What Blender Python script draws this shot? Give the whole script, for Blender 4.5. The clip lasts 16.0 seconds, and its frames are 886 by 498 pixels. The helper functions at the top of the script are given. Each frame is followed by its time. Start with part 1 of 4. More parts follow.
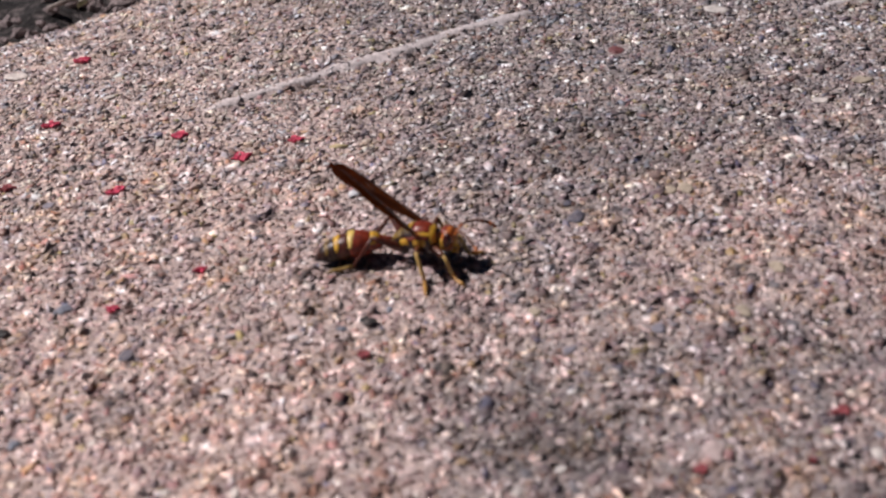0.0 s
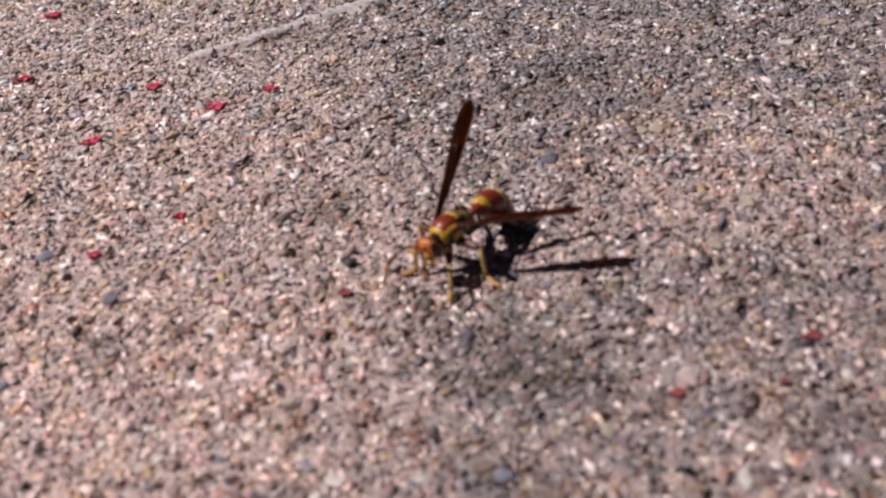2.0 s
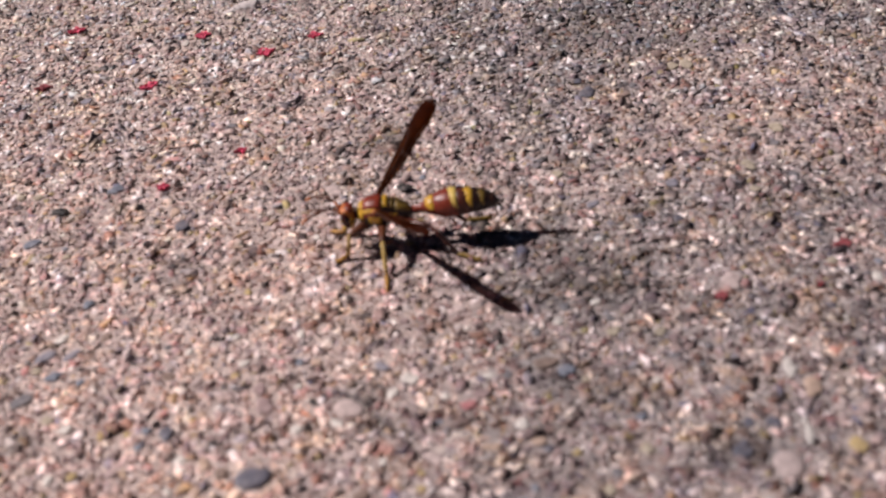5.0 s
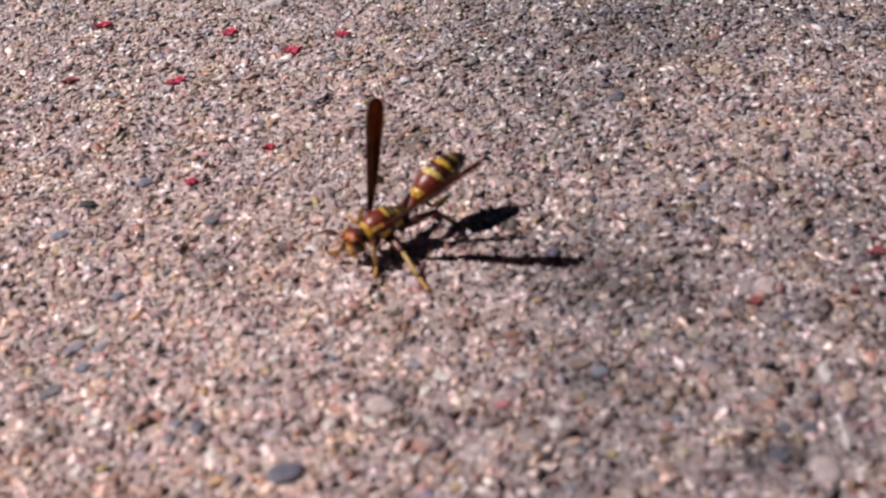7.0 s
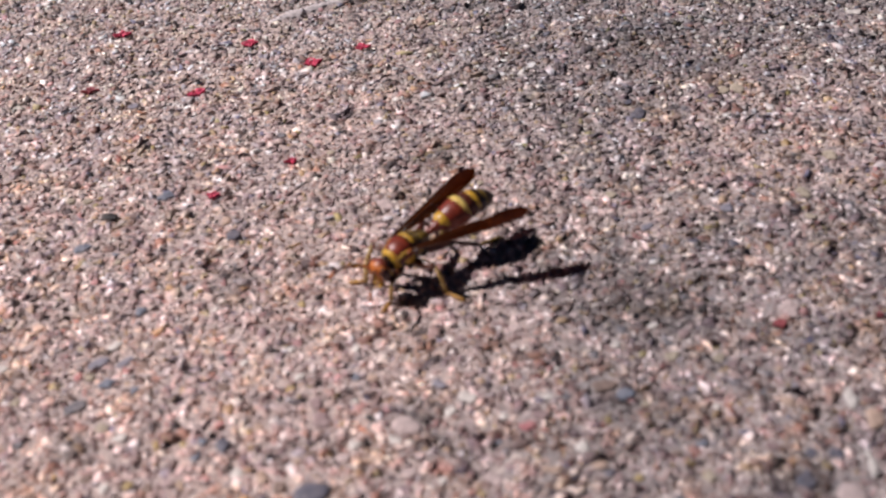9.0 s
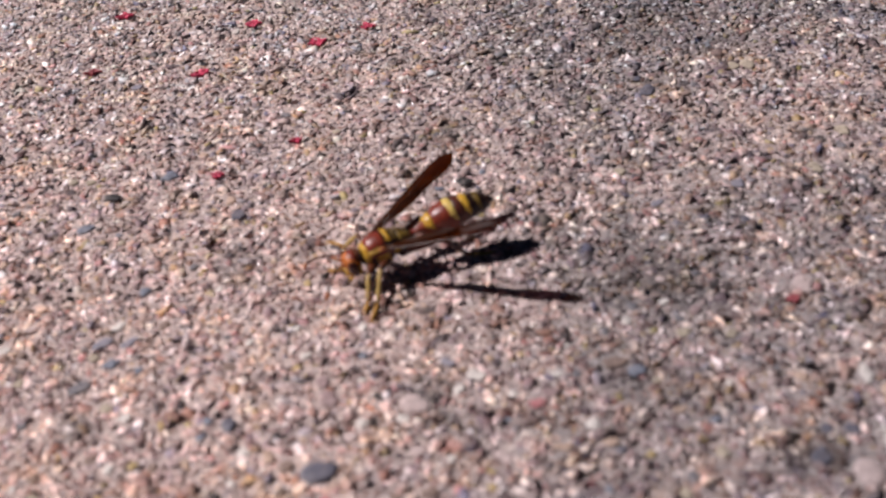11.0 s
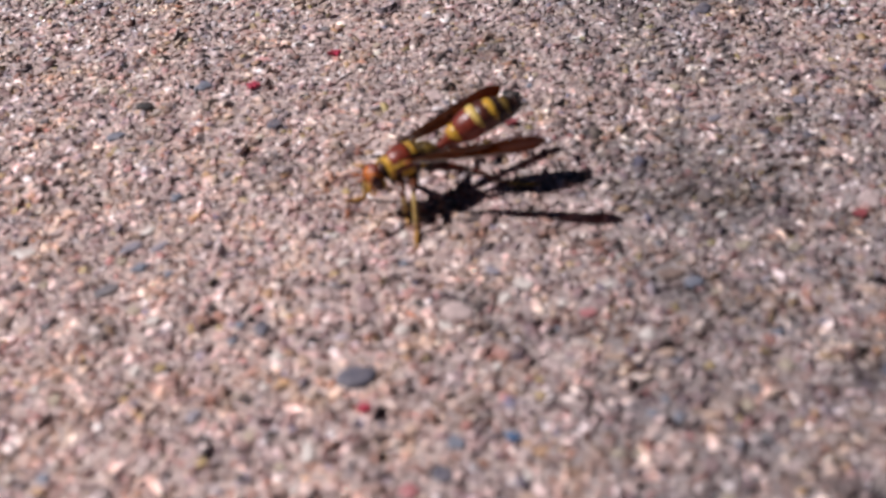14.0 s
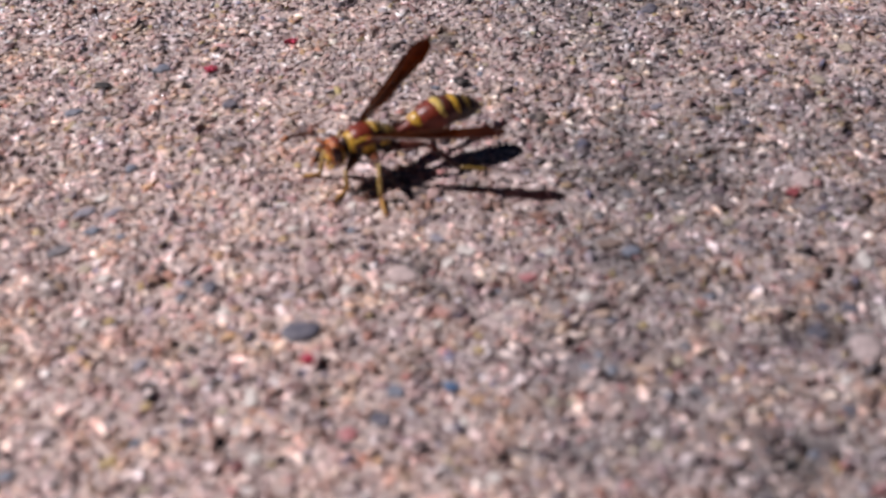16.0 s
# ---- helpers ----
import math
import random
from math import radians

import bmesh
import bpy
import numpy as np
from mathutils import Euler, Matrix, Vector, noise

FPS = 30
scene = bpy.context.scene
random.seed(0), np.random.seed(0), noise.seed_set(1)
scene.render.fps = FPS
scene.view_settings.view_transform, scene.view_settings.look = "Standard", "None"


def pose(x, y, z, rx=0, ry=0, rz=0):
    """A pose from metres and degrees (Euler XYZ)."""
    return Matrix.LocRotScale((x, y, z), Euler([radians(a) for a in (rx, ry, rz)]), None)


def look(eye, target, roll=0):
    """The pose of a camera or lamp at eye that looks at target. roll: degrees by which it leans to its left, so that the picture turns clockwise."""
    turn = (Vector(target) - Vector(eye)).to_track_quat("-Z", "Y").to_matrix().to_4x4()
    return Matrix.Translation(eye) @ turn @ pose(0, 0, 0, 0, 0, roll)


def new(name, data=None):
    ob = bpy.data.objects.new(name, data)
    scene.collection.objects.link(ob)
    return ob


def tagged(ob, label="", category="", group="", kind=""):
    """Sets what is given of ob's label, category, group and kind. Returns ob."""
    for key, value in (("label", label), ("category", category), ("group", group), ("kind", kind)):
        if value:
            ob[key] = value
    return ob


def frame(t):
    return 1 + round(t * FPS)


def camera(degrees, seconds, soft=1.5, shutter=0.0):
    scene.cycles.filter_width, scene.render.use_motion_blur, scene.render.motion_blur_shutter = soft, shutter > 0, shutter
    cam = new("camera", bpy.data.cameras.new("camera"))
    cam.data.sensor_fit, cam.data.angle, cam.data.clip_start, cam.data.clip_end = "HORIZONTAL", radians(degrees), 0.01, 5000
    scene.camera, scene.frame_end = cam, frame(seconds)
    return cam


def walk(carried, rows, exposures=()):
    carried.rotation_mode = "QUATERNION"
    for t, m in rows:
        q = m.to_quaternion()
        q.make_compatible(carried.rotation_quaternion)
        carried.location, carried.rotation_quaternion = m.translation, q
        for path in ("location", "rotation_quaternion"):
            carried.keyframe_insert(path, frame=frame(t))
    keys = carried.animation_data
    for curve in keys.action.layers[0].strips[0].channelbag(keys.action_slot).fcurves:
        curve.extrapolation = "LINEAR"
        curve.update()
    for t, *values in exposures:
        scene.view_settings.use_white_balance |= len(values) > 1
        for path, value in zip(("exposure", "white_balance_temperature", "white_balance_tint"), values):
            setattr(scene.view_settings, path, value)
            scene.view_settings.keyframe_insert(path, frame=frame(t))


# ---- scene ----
cam = camera(38.0, 16.0, soft=2.3)
PATH = [
    (0.0, look((0.00366, -0.10702, 0.08617), (0.00082, 0.02113, 0.0), -5.78)),
    (0.5, look((0.00186, -0.10226, 0.08795), (-0.00372, 0.02225, 0.0), -6.26)),
    (1.0, look((0.00436, -0.10416, 0.08816), (0.00220, 0.01919, 0.0), -5.58)),
    (1.5, look((0.00411, -0.10571, 0.08584), (0.00117, 0.01406, 0.0), -6.42)),
    (2.0, look((0.00185, -0.11096, 0.08486), (0.00281, 0.00849, 0.0), -5.78)),
    (2.5, look((0.00001, -0.11050, 0.08450), (0.00002, 0.00782, 0.0), -5.93)),
    (3.0, look((-0.00138, -0.11329, 0.08439), (-0.00045, 0.00607, 0.0), -5.95)),
    (3.5, look((-0.00392, -0.11646, 0.08527), (-0.00215, 0.00385, 0.0), -5.96)),
    (4.0, look((-0.00764, -0.11890, 0.08616), (-0.00555, 0.00162, 0.0), -5.84)),
    (4.5, look((-0.00834, -0.12152, 0.08528), (-0.00355, -0.00046, 0.0), -5.41)),
    (5.0, look((-0.00642, -0.12235, 0.08580), (-0.00440, -0.00531, 0.0), -6.35)),
    (5.2, look((-0.00995, -0.12339, 0.08432), (-0.00641, -0.00778, 0.0), -5.73)),
    (7.3, look((-0.01024, -0.12193, 0.08482), (-0.00801, -0.00436, 0.0), -4.95)),
    (7.5, look((-0.00990, -0.12161, 0.08311), (-0.00874, -0.00783, 0.0), -5.42)),
    (8.0, look((-0.01084, -0.12076, 0.08331), (-0.00962, -0.00562, 0.0), -5.32)),
    (8.2, look((-0.01289, -0.12115, 0.08448), (-0.01051, -0.00335, 0.0), -4.39)),
    (10.3, look((-0.01222, -0.12069, 0.08737), (-0.00994, -0.00131, 0.0), -4.51)),
    (10.5, look((-0.01351, -0.12086, 0.08622), (-0.01145, -0.00211, 0.0), -4.50)),
    (11.0, look((-0.01282, -0.12036, 0.08432), (-0.01135, -0.00502, 0.0), -5.07)),
    (11.5, look((-0.01504, -0.11811, 0.08340), (-0.01380, -0.00469, 0.0), -5.27)),
    (12.0, look((-0.01442, -0.11742, 0.08274), (-0.01397, -0.00474, 0.0), -5.45)),
    (12.5, look((-0.01625, -0.11964, 0.08353), (-0.01519, -0.00534, 0.0), -5.33)),
    (13.0, look((-0.01749, -0.11806, 0.08174), (-0.01619, -0.00431, 0.0), -4.83)),
    (13.5, look((-0.01467, -0.11474, 0.07906), (-0.01362, -0.00606, 0.0), -4.89)),
    (14.0, look((-0.01520, -0.11924, 0.07465), (-0.01669, -0.02002, 0.0), -4.85)),
    (14.5, look((-0.02020, -0.12452, 0.07200), (-0.02023, -0.02580, 0.0), -3.85)),
    (15.0, look((-0.01800, -0.12542, 0.07103), (-0.01641, -0.02701, 0.0), -2.81)),
    (15.5, look((-0.01411, -0.12492, 0.07240), (-0.01276, -0.02711, 0.0), -2.68)),
    (16.0, look((-0.01405, -0.12671, 0.07044), (-0.01168, -0.02580, 0.0), -2.39)),
]
walk(cam, PATH, [(0.0, -0.13, 6450, 10), (2.5, -0.13, 6560, 10), (5.2, -0.13, 6560, 10), (7.5, -0.13, 6330, 10), (12.0, -0.13, 6330, 10), (16.0, -0.13, 6190, 10)])
cam.data.dof.use_dof = True
cam.data.dof.focus_distance = 0.195
cam.data.dof.aperture_fstop = 33.0

# ---- light ----
SUN_AZ, SUN_EL = radians(-13.2), radians(48.9)
world = bpy.data.worlds.new("sky")
scene.world = world
world.use_nodes = True
sky = world.node_tree.nodes.new("ShaderNodeTexSky")
sky.sky_type, sky.sun_disc = "NISHITA", False
sky.altitude, sky.air_density, sky.dust_density = 2500, 0.13, 0.1
sky.sun_elevation, sky.sun_rotation = SUN_EL, radians(-76.8)
back = world.node_tree.nodes["Background"]
back.inputs["Strength"].default_value = 0.05
world.node_tree.links.new(sky.outputs[0], back.inputs["Color"])
lamp = bpy.data.lights.new("sun", "SUN")
lamp.energy, lamp.angle, lamp.color = 5.0, radians(0.53), (1.0, 0.92, 0.925)
way = Vector((math.cos(SUN_AZ) * math.cos(SUN_EL), math.sin(SUN_AZ) * math.cos(SUN_EL), -math.sin(SUN_EL)))
new("sun", lamp).matrix_world = look(-10 * way, (0, 0, 0))

MM = 0.001


# ---- materials ----
class Nodes:
    """A short way to write a node material."""

    def __init__(self, name):
        self.mat = bpy.data.materials.new(name)
        self.mat.use_nodes = True
        self.tree = self.mat.node_tree
        self.main = self.tree.nodes["Principled BSDF"]
        self.out = self.tree.nodes["Material Output"]

    def add(self, kind, **values):
        node = self.tree.nodes.new(kind)
        for key, value in values.items():
            node.inputs[key.replace("_", " ")].default_value = value
        return node

    def link(self, a, b):
        self.tree.links.new(a, b)

    def ramp(self, fac, stops, hard=False):
        node = self.tree.nodes.new("ShaderNodeValToRGB")
        node.color_ramp.interpolation = "CONSTANT" if hard else "LINEAR"
        marks = node.color_ramp.elements
        while len(marks) < len(stops):
            marks.new(0.5)
        for mark, (at, colour) in zip(marks, stops):
            mark.position, mark.color = at, (*colour, 1)
        self.link(fac, node.inputs[0])
        return node.outputs[0]

    def noise(self, scale, detail=4.0, rough=0.55, coords=None):
        node = self.add("ShaderNodeTexNoise", Scale=scale, Detail=detail, Roughness=rough)
        self.link(coords or self.place(), node.inputs["Vector"])
        return node.outputs["Fac"]

    def place(self):
        return self.tree.nodes.new("ShaderNodeTexCoord").outputs["Object"]

    def ground(self):
        return self.tree.nodes.new("ShaderNodeNewGeometry").outputs["Position"]

    def mix(self, fac, a, b, blend="MIX"):
        node = self.tree.nodes.new("ShaderNodeMix")
        node.data_type, node.blend_type = "RGBA", blend
        for slot, value in ((0, fac), (6, a), (7, b)):
            if isinstance(value, (int, float)):
                node.inputs[slot].default_value = value
            elif isinstance(value, tuple):
                node.inputs[slot].default_value = (*value, 1)
            else:
                self.link(value, node.inputs[slot])
        return node.outputs[2]

    def math(self, op, a, b=0.0):
        node = self.tree.nodes.new("ShaderNodeMath")
        node.operation = op
        for slot, value in enumerate((a, b)):
            if isinstance(value, (int, float)):
                node.inputs[slot].default_value = value
            else:
                self.link(value, node.inputs[slot])
        return node.outputs[0]

    def bump(self, height, strength, depth):
        node = self.add("ShaderNodeBump", Strength=strength, Distance=depth)
        self.link(height, node.inputs["Height"])
        self.link(node.outputs[0], self.main.inputs["Normal"])

    def tints(self):
        """Patches of tan, rose and slate that run through the sand, and two slow tone gradients."""
        far = self.tree.nodes.new("ShaderNodeMapping")
        far.inputs["Location"].default_value = (3.1, 1.7, 0.4)
        self.link(self.place(), far.inputs[0])
        warm = self.ramp(self.noise(170, 5, 0.6), [(0.34, (0.92, 0.97, 1.07)), (0.5, (1.0, 1.0, 1.0)), (0.66, (1.10, 1.035, 0.85))])
        rose = self.ramp(self.noise(420, 4, 0.6, far.outputs[0]), [(0.34, (0.92, 1.0, 1.03)), (0.5, (1.0, 1.0, 1.0)), (0.66, (1.12, 0.96, 0.96))])
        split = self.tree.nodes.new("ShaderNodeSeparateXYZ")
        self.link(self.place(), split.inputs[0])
        # redder at low y, bluer at high y
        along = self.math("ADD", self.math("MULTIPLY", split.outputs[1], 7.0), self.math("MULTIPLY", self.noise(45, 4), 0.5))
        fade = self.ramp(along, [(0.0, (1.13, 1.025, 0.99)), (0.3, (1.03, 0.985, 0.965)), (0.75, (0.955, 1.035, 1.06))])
        # up to 13 percent brighter towards negative x
        aside = self.math("ADD", split.outputs[0], self.math("MULTIPLY", self.math("SUBTRACT", self.noise(60, 4), 0.5), 0.03))
        pale = self.tree.nodes.new("ShaderNodeMapRange")
        self.link(aside, pale.inputs[0])
        for slot, value in ((1, -0.06), (2, -0.02), (3, 1.13), (4, 1.0)):
            pale.inputs[slot].default_value = value
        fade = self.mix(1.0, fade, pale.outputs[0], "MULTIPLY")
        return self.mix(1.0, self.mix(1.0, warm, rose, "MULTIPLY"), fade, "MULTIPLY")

    def stains(self):
        """Dark blotches of old grime with ragged rims, from 1 (clean) down."""
        rough = self.math("MULTIPLY", self.math("SUBTRACT", self.noise(420, 5, 0.7, self.ground()), 0.5), 0.012)
        total = None
        for x, y, reach, depth in ((9.3, -12.3, 9, 0.4), (13.5, -16.5, 5, 0.35), (-14.6, -28.0, 2.6, 0.5), (-13.2, -32.3, 2.2, 0.5), (2.8, -35.4, 2.8, 0.45),
                                   (19.9, -41.3, 5, 0.35), (14.4, -56.6, 5, 0.45), (22.9, 43.2, 14, 0.25), (17.8, 27.4, 2.6, 0.4), (-9.7, 18.9, 4.5, 0.35),
                                   (-34.1, -4.6, 4, 0.3), (-47.9, -29.1, 3, 0.35), (7.0, -30.0, 7, 0.2)):
            dist = self.tree.nodes.new("ShaderNodeVectorMath")
            dist.operation = "DISTANCE"
            dist.inputs[1].default_value = (x * MM, y * MM, 0)
            self.link(self.ground(), dist.inputs[0])
            fade = self.tree.nodes.new("ShaderNodeMapRange")
            fade.interpolation_type = "SMOOTHSTEP"
            self.link(self.math("ADD", dist.outputs["Value"], rough), fade.inputs[0])
            for slot, value in ((1, 0.25 * reach * MM), (2, reach * MM), (3, 1.0 - depth), (4, 1.0)):
                fade.inputs[slot].default_value = value
            total = fade.outputs[0] if total is None else self.math("MULTIPLY", total, fade.outputs[0])
        return total

    def greying(self):
        """Where the slab is greyer and darker: a wide band with a ragged border, and round spots."""
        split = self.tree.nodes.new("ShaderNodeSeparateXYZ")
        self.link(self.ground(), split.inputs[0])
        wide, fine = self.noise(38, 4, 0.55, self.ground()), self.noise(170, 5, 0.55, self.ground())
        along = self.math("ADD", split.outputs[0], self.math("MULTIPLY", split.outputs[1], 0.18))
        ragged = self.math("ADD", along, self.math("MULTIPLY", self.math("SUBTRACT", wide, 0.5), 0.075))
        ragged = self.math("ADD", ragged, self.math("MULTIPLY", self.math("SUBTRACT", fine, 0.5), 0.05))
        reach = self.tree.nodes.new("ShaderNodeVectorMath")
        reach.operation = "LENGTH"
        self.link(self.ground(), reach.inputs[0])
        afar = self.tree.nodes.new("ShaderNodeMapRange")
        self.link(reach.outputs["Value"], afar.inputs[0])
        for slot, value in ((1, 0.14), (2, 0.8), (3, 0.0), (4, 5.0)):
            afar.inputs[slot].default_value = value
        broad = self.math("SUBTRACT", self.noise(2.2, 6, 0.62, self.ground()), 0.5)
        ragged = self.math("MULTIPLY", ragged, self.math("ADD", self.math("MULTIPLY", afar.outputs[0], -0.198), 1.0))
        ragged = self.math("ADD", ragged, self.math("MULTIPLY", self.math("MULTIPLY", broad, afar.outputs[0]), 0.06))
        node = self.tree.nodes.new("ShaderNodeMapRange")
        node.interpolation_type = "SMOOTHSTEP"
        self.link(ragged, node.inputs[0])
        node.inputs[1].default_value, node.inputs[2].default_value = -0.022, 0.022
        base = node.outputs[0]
        # round spots that deepen the grey, or thin it where gain is negative
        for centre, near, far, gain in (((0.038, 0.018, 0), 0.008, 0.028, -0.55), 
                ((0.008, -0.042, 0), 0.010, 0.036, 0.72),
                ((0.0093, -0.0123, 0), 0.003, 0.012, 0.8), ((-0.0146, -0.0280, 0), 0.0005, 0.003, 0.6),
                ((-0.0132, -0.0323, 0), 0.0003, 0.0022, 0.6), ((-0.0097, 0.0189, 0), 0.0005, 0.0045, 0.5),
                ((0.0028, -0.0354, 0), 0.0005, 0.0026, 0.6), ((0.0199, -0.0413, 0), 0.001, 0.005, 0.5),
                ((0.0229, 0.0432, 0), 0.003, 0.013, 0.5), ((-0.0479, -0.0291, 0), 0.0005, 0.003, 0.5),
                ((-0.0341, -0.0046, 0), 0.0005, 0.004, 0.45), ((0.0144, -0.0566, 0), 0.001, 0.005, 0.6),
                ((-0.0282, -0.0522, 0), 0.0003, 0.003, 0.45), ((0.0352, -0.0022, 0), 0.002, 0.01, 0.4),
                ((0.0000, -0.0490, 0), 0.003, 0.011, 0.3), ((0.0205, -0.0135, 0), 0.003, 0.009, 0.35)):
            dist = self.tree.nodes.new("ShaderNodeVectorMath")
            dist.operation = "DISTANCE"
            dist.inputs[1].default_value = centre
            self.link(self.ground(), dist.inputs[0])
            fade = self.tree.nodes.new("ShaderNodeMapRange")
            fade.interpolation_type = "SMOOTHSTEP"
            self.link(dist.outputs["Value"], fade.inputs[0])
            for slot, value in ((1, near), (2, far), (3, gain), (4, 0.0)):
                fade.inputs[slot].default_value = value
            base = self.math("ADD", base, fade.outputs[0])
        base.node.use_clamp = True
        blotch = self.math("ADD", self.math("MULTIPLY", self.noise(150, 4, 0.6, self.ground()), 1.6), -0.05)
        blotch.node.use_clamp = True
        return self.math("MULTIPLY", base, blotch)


def make_cement():
    n = Nodes("cement")
    fine = n.ramp(n.noise(2600, 6, 0.7), [(0.36, (0.30, 0.23, 0.21)), (0.5, (0.53, 0.42, 0.385)), (0.62, (0.82, 0.68, 0.63))])
    spots = n.ramp(n.noise(900, 4, 0.65), [(0.34, (0.62, 0.60, 0.62)), (0.5, (0.95, 0.93, 0.92)), (0.64, (1.22, 1.18, 1.12))])
    colour = n.mix(1.0, fine, spots, "MULTIPLY")
    colour = n.mix(1.0, colour, n.stains(), "MULTIPLY")
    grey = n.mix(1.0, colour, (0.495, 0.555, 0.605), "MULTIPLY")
    n.link(n.mix(n.greying(), colour, grey), n.main.inputs["Base Color"])
    n.main.inputs["Roughness"].default_value = 0.88
    n.bump(n.noise(3200, 6, 0.7), 0.7, 0.0001)
    return n.mat


def make_sand():
    n = Nodes("sand_grains")
    geo = n.tree.nodes.new("ShaderNodeNewGeometry")
    island = geo.outputs["Random Per Island"]
    colour = n.ramp(island, [
        (0.0, (0.46, 0.345, 0.315)), (0.12, (0.60, 0.475, 0.435)), (0.23, (0.33, 0.235, 0.215)), (0.32, (0.285, 0.22, 0.235)),
        (0.40, (0.78, 0.655, 0.605)), (0.50, (0.215, 0.15, 0.145)), (0.59, (0.125, 0.097, 0.102)), (0.655, (0.36, 0.20, 0.155)),
        (0.70, (0.44, 0.40, 0.415)), (0.755, (0.92, 0.83, 0.785)), (0.84, (0.50, 0.36, 0.22)), (0.875, (0.20, 0.19, 0.27)),
        (0.89, (0.97, 0.94, 0.92)), (0.948, (0.055, 0.045, 0.047)), (0.962, (0.48, 0.26, 0.25)), (0.988, (0.46, 0.38, 0.18))], hard=True)
    shade = n.ramp(n.noise(950, 5, 0.68), [(0.33, (0.60, 0.585, 0.59)), (0.62, (1.18, 1.15, 1.13))])
    colour = n.mix(1.0, colour, shade, "MULTIPLY")
    greyed = n.greying()
    film = n.ramp(n.math("ADD", n.math("MULTIPLY", n.noise(620, 6, 0.68), 0.7), n.math("MULTIPLY", n.noise(1900, 4, 0.7), 0.3)),
                  [(0.47, (0.0,) * 3), (0.60, (0.36,) * 3)])
    film = n.math("MULTIPLY", film, n.math("SUBTRACT", 1.0, n.math("MULTIPLY", greyed, 0.45)))
    colour = n.mix(film, colour, (0.735, 0.605, 0.565))
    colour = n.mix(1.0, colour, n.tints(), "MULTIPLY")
    clumps = n.ramp(n.noise(230, 5, 0.62), [(0.34, (0.58, 0.57, 0.58)), (0.67, (1.42, 1.37, 1.34))])
    colour = n.mix(1.0, colour, clumps, "MULTIPLY")
    colour = n.mix(1.0, colour, n.stains(), "MULTIPLY")
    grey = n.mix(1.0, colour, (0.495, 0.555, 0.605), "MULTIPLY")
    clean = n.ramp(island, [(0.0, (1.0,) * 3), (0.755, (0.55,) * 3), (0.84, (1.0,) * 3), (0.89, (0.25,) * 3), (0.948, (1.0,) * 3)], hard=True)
    n.link(n.mix(n.math("MULTIPLY", greyed, clean), colour, grey), n.main.inputs["Base Color"])
    gloss = n.math("FRACT", n.math("MULTIPLY", island, 37.0))
    n.link(n.ramp(gloss, [(0.0, (0.75,) * 3), (0.80, (0.4,) * 3), (0.92, (0.15,) * 3)], hard=True), n.main.inputs["Roughness"])
    n.bump(n.noise(4200, 4, 0.7), 0.5, 0.00006)
    return n.mat


def make_stone(name, colour, rough=0.6, vary=0.25, dirt=0.55):
    """Stone with a mottled face, greyed by the same mask as the slab around it."""
    n = Nodes(name)
    lo, hi = tuple(c * (1 - vary) for c in colour), tuple(min(1, c * (1 + vary)) for c in colour)
    face = n.ramp(n.noise(1300, 5, 0.65), [(0.33, lo), (0.66, hi)])
    if dirt:
        worn = n.ramp(n.noise(900, 5, 0.7, n.ground()), [(0.5, (0.0,) * 3), (0.66, (0.28,) * 3)])
        face = n.mix(worn, face, (0.50, 0.40, 0.365))
        face = n.mix(n.math("MULTIPLY", n.greying(), dirt), face, n.mix(1.0, face, (0.495, 0.555, 0.605), "MULTIPLY"))
    n.link(face, n.main.inputs["Base Color"])
    n.main.inputs["Roughness"].default_value = rough
    n.bump(n.noise(3000, 4, 0.7), 0.6, 0.00008)
    return n.mat


def make_chitin(name, colour, dark, rough=0.32, scale=1400.0):
    n = Nodes(name)
    n.link(n.ramp(n.noise(scale, 5, 0.6), [(0.34, dark), (0.6, colour)]), n.main.inputs["Base Color"])
    n.link(n.ramp(n.noise(2600, 3), [(0.3, (rough * 0.8,) * 3), (0.7, (rough * 1.5,) * 3)]), n.main.inputs["Roughness"])
    n.main.inputs["Specular IOR Level"].default_value = 0.5
    n.bump(n.noise(9000, 3, 0.6), 0.35, 0.00003)
    return n.mat


def make_membrane():
    n = Nodes("wing_membrane")
    split = n.tree.nodes.new("ShaderNodeSeparateXYZ")
    n.link(n.place(), split.inputs[0])
    smoke = n.math("ADD", n.math("MULTIPLY", split.outputs[0], 55.0), n.math("MULTIPLY", n.noise(900, 4), 0.35))
    n.link(n.ramp(smoke, [(0.2, (0.085, 0.028, 0.010)), (0.8, (0.030, 0.010, 0.008))]), n.main.inputs["Base Color"])
    n.main.inputs["Roughness"].default_value = 0.3
    n.main.inputs["Specular IOR Level"].default_value = 0.08
    n.bump(n.noise(2200, 3), 0.4, 0.00005)
    clear = n.tree.nodes.new("ShaderNodeBsdfTransparent")
    n.link(n.ramp(smoke, [(0.2, (0.78, 0.48, 0.25)), (0.8, (0.46, 0.23, 0.11))]), clear.inputs[0])
    through_light = n.tree.nodes.new("ShaderNodeBsdfTranslucent")
    through_light.inputs[0].default_value = (0.30, 0.105, 0.025, 1)
    first = n.tree.nodes.new("ShaderNodeMixShader")
    first.inputs[0].default_value = 0.5
    n.link(n.main.outputs[0], first.inputs[1])
    n.link(through_light.outputs[0], first.inputs[2])
    second = n.tree.nodes.new("ShaderNodeMixShader")
    second.inputs[0].default_value = 0.36
    n.link(first.outputs[0], second.inputs[1])
    n.link(clear.outputs[0], second.inputs[2])
    n.link(second.outputs[0], n.out.inputs[0])
    return n.mat


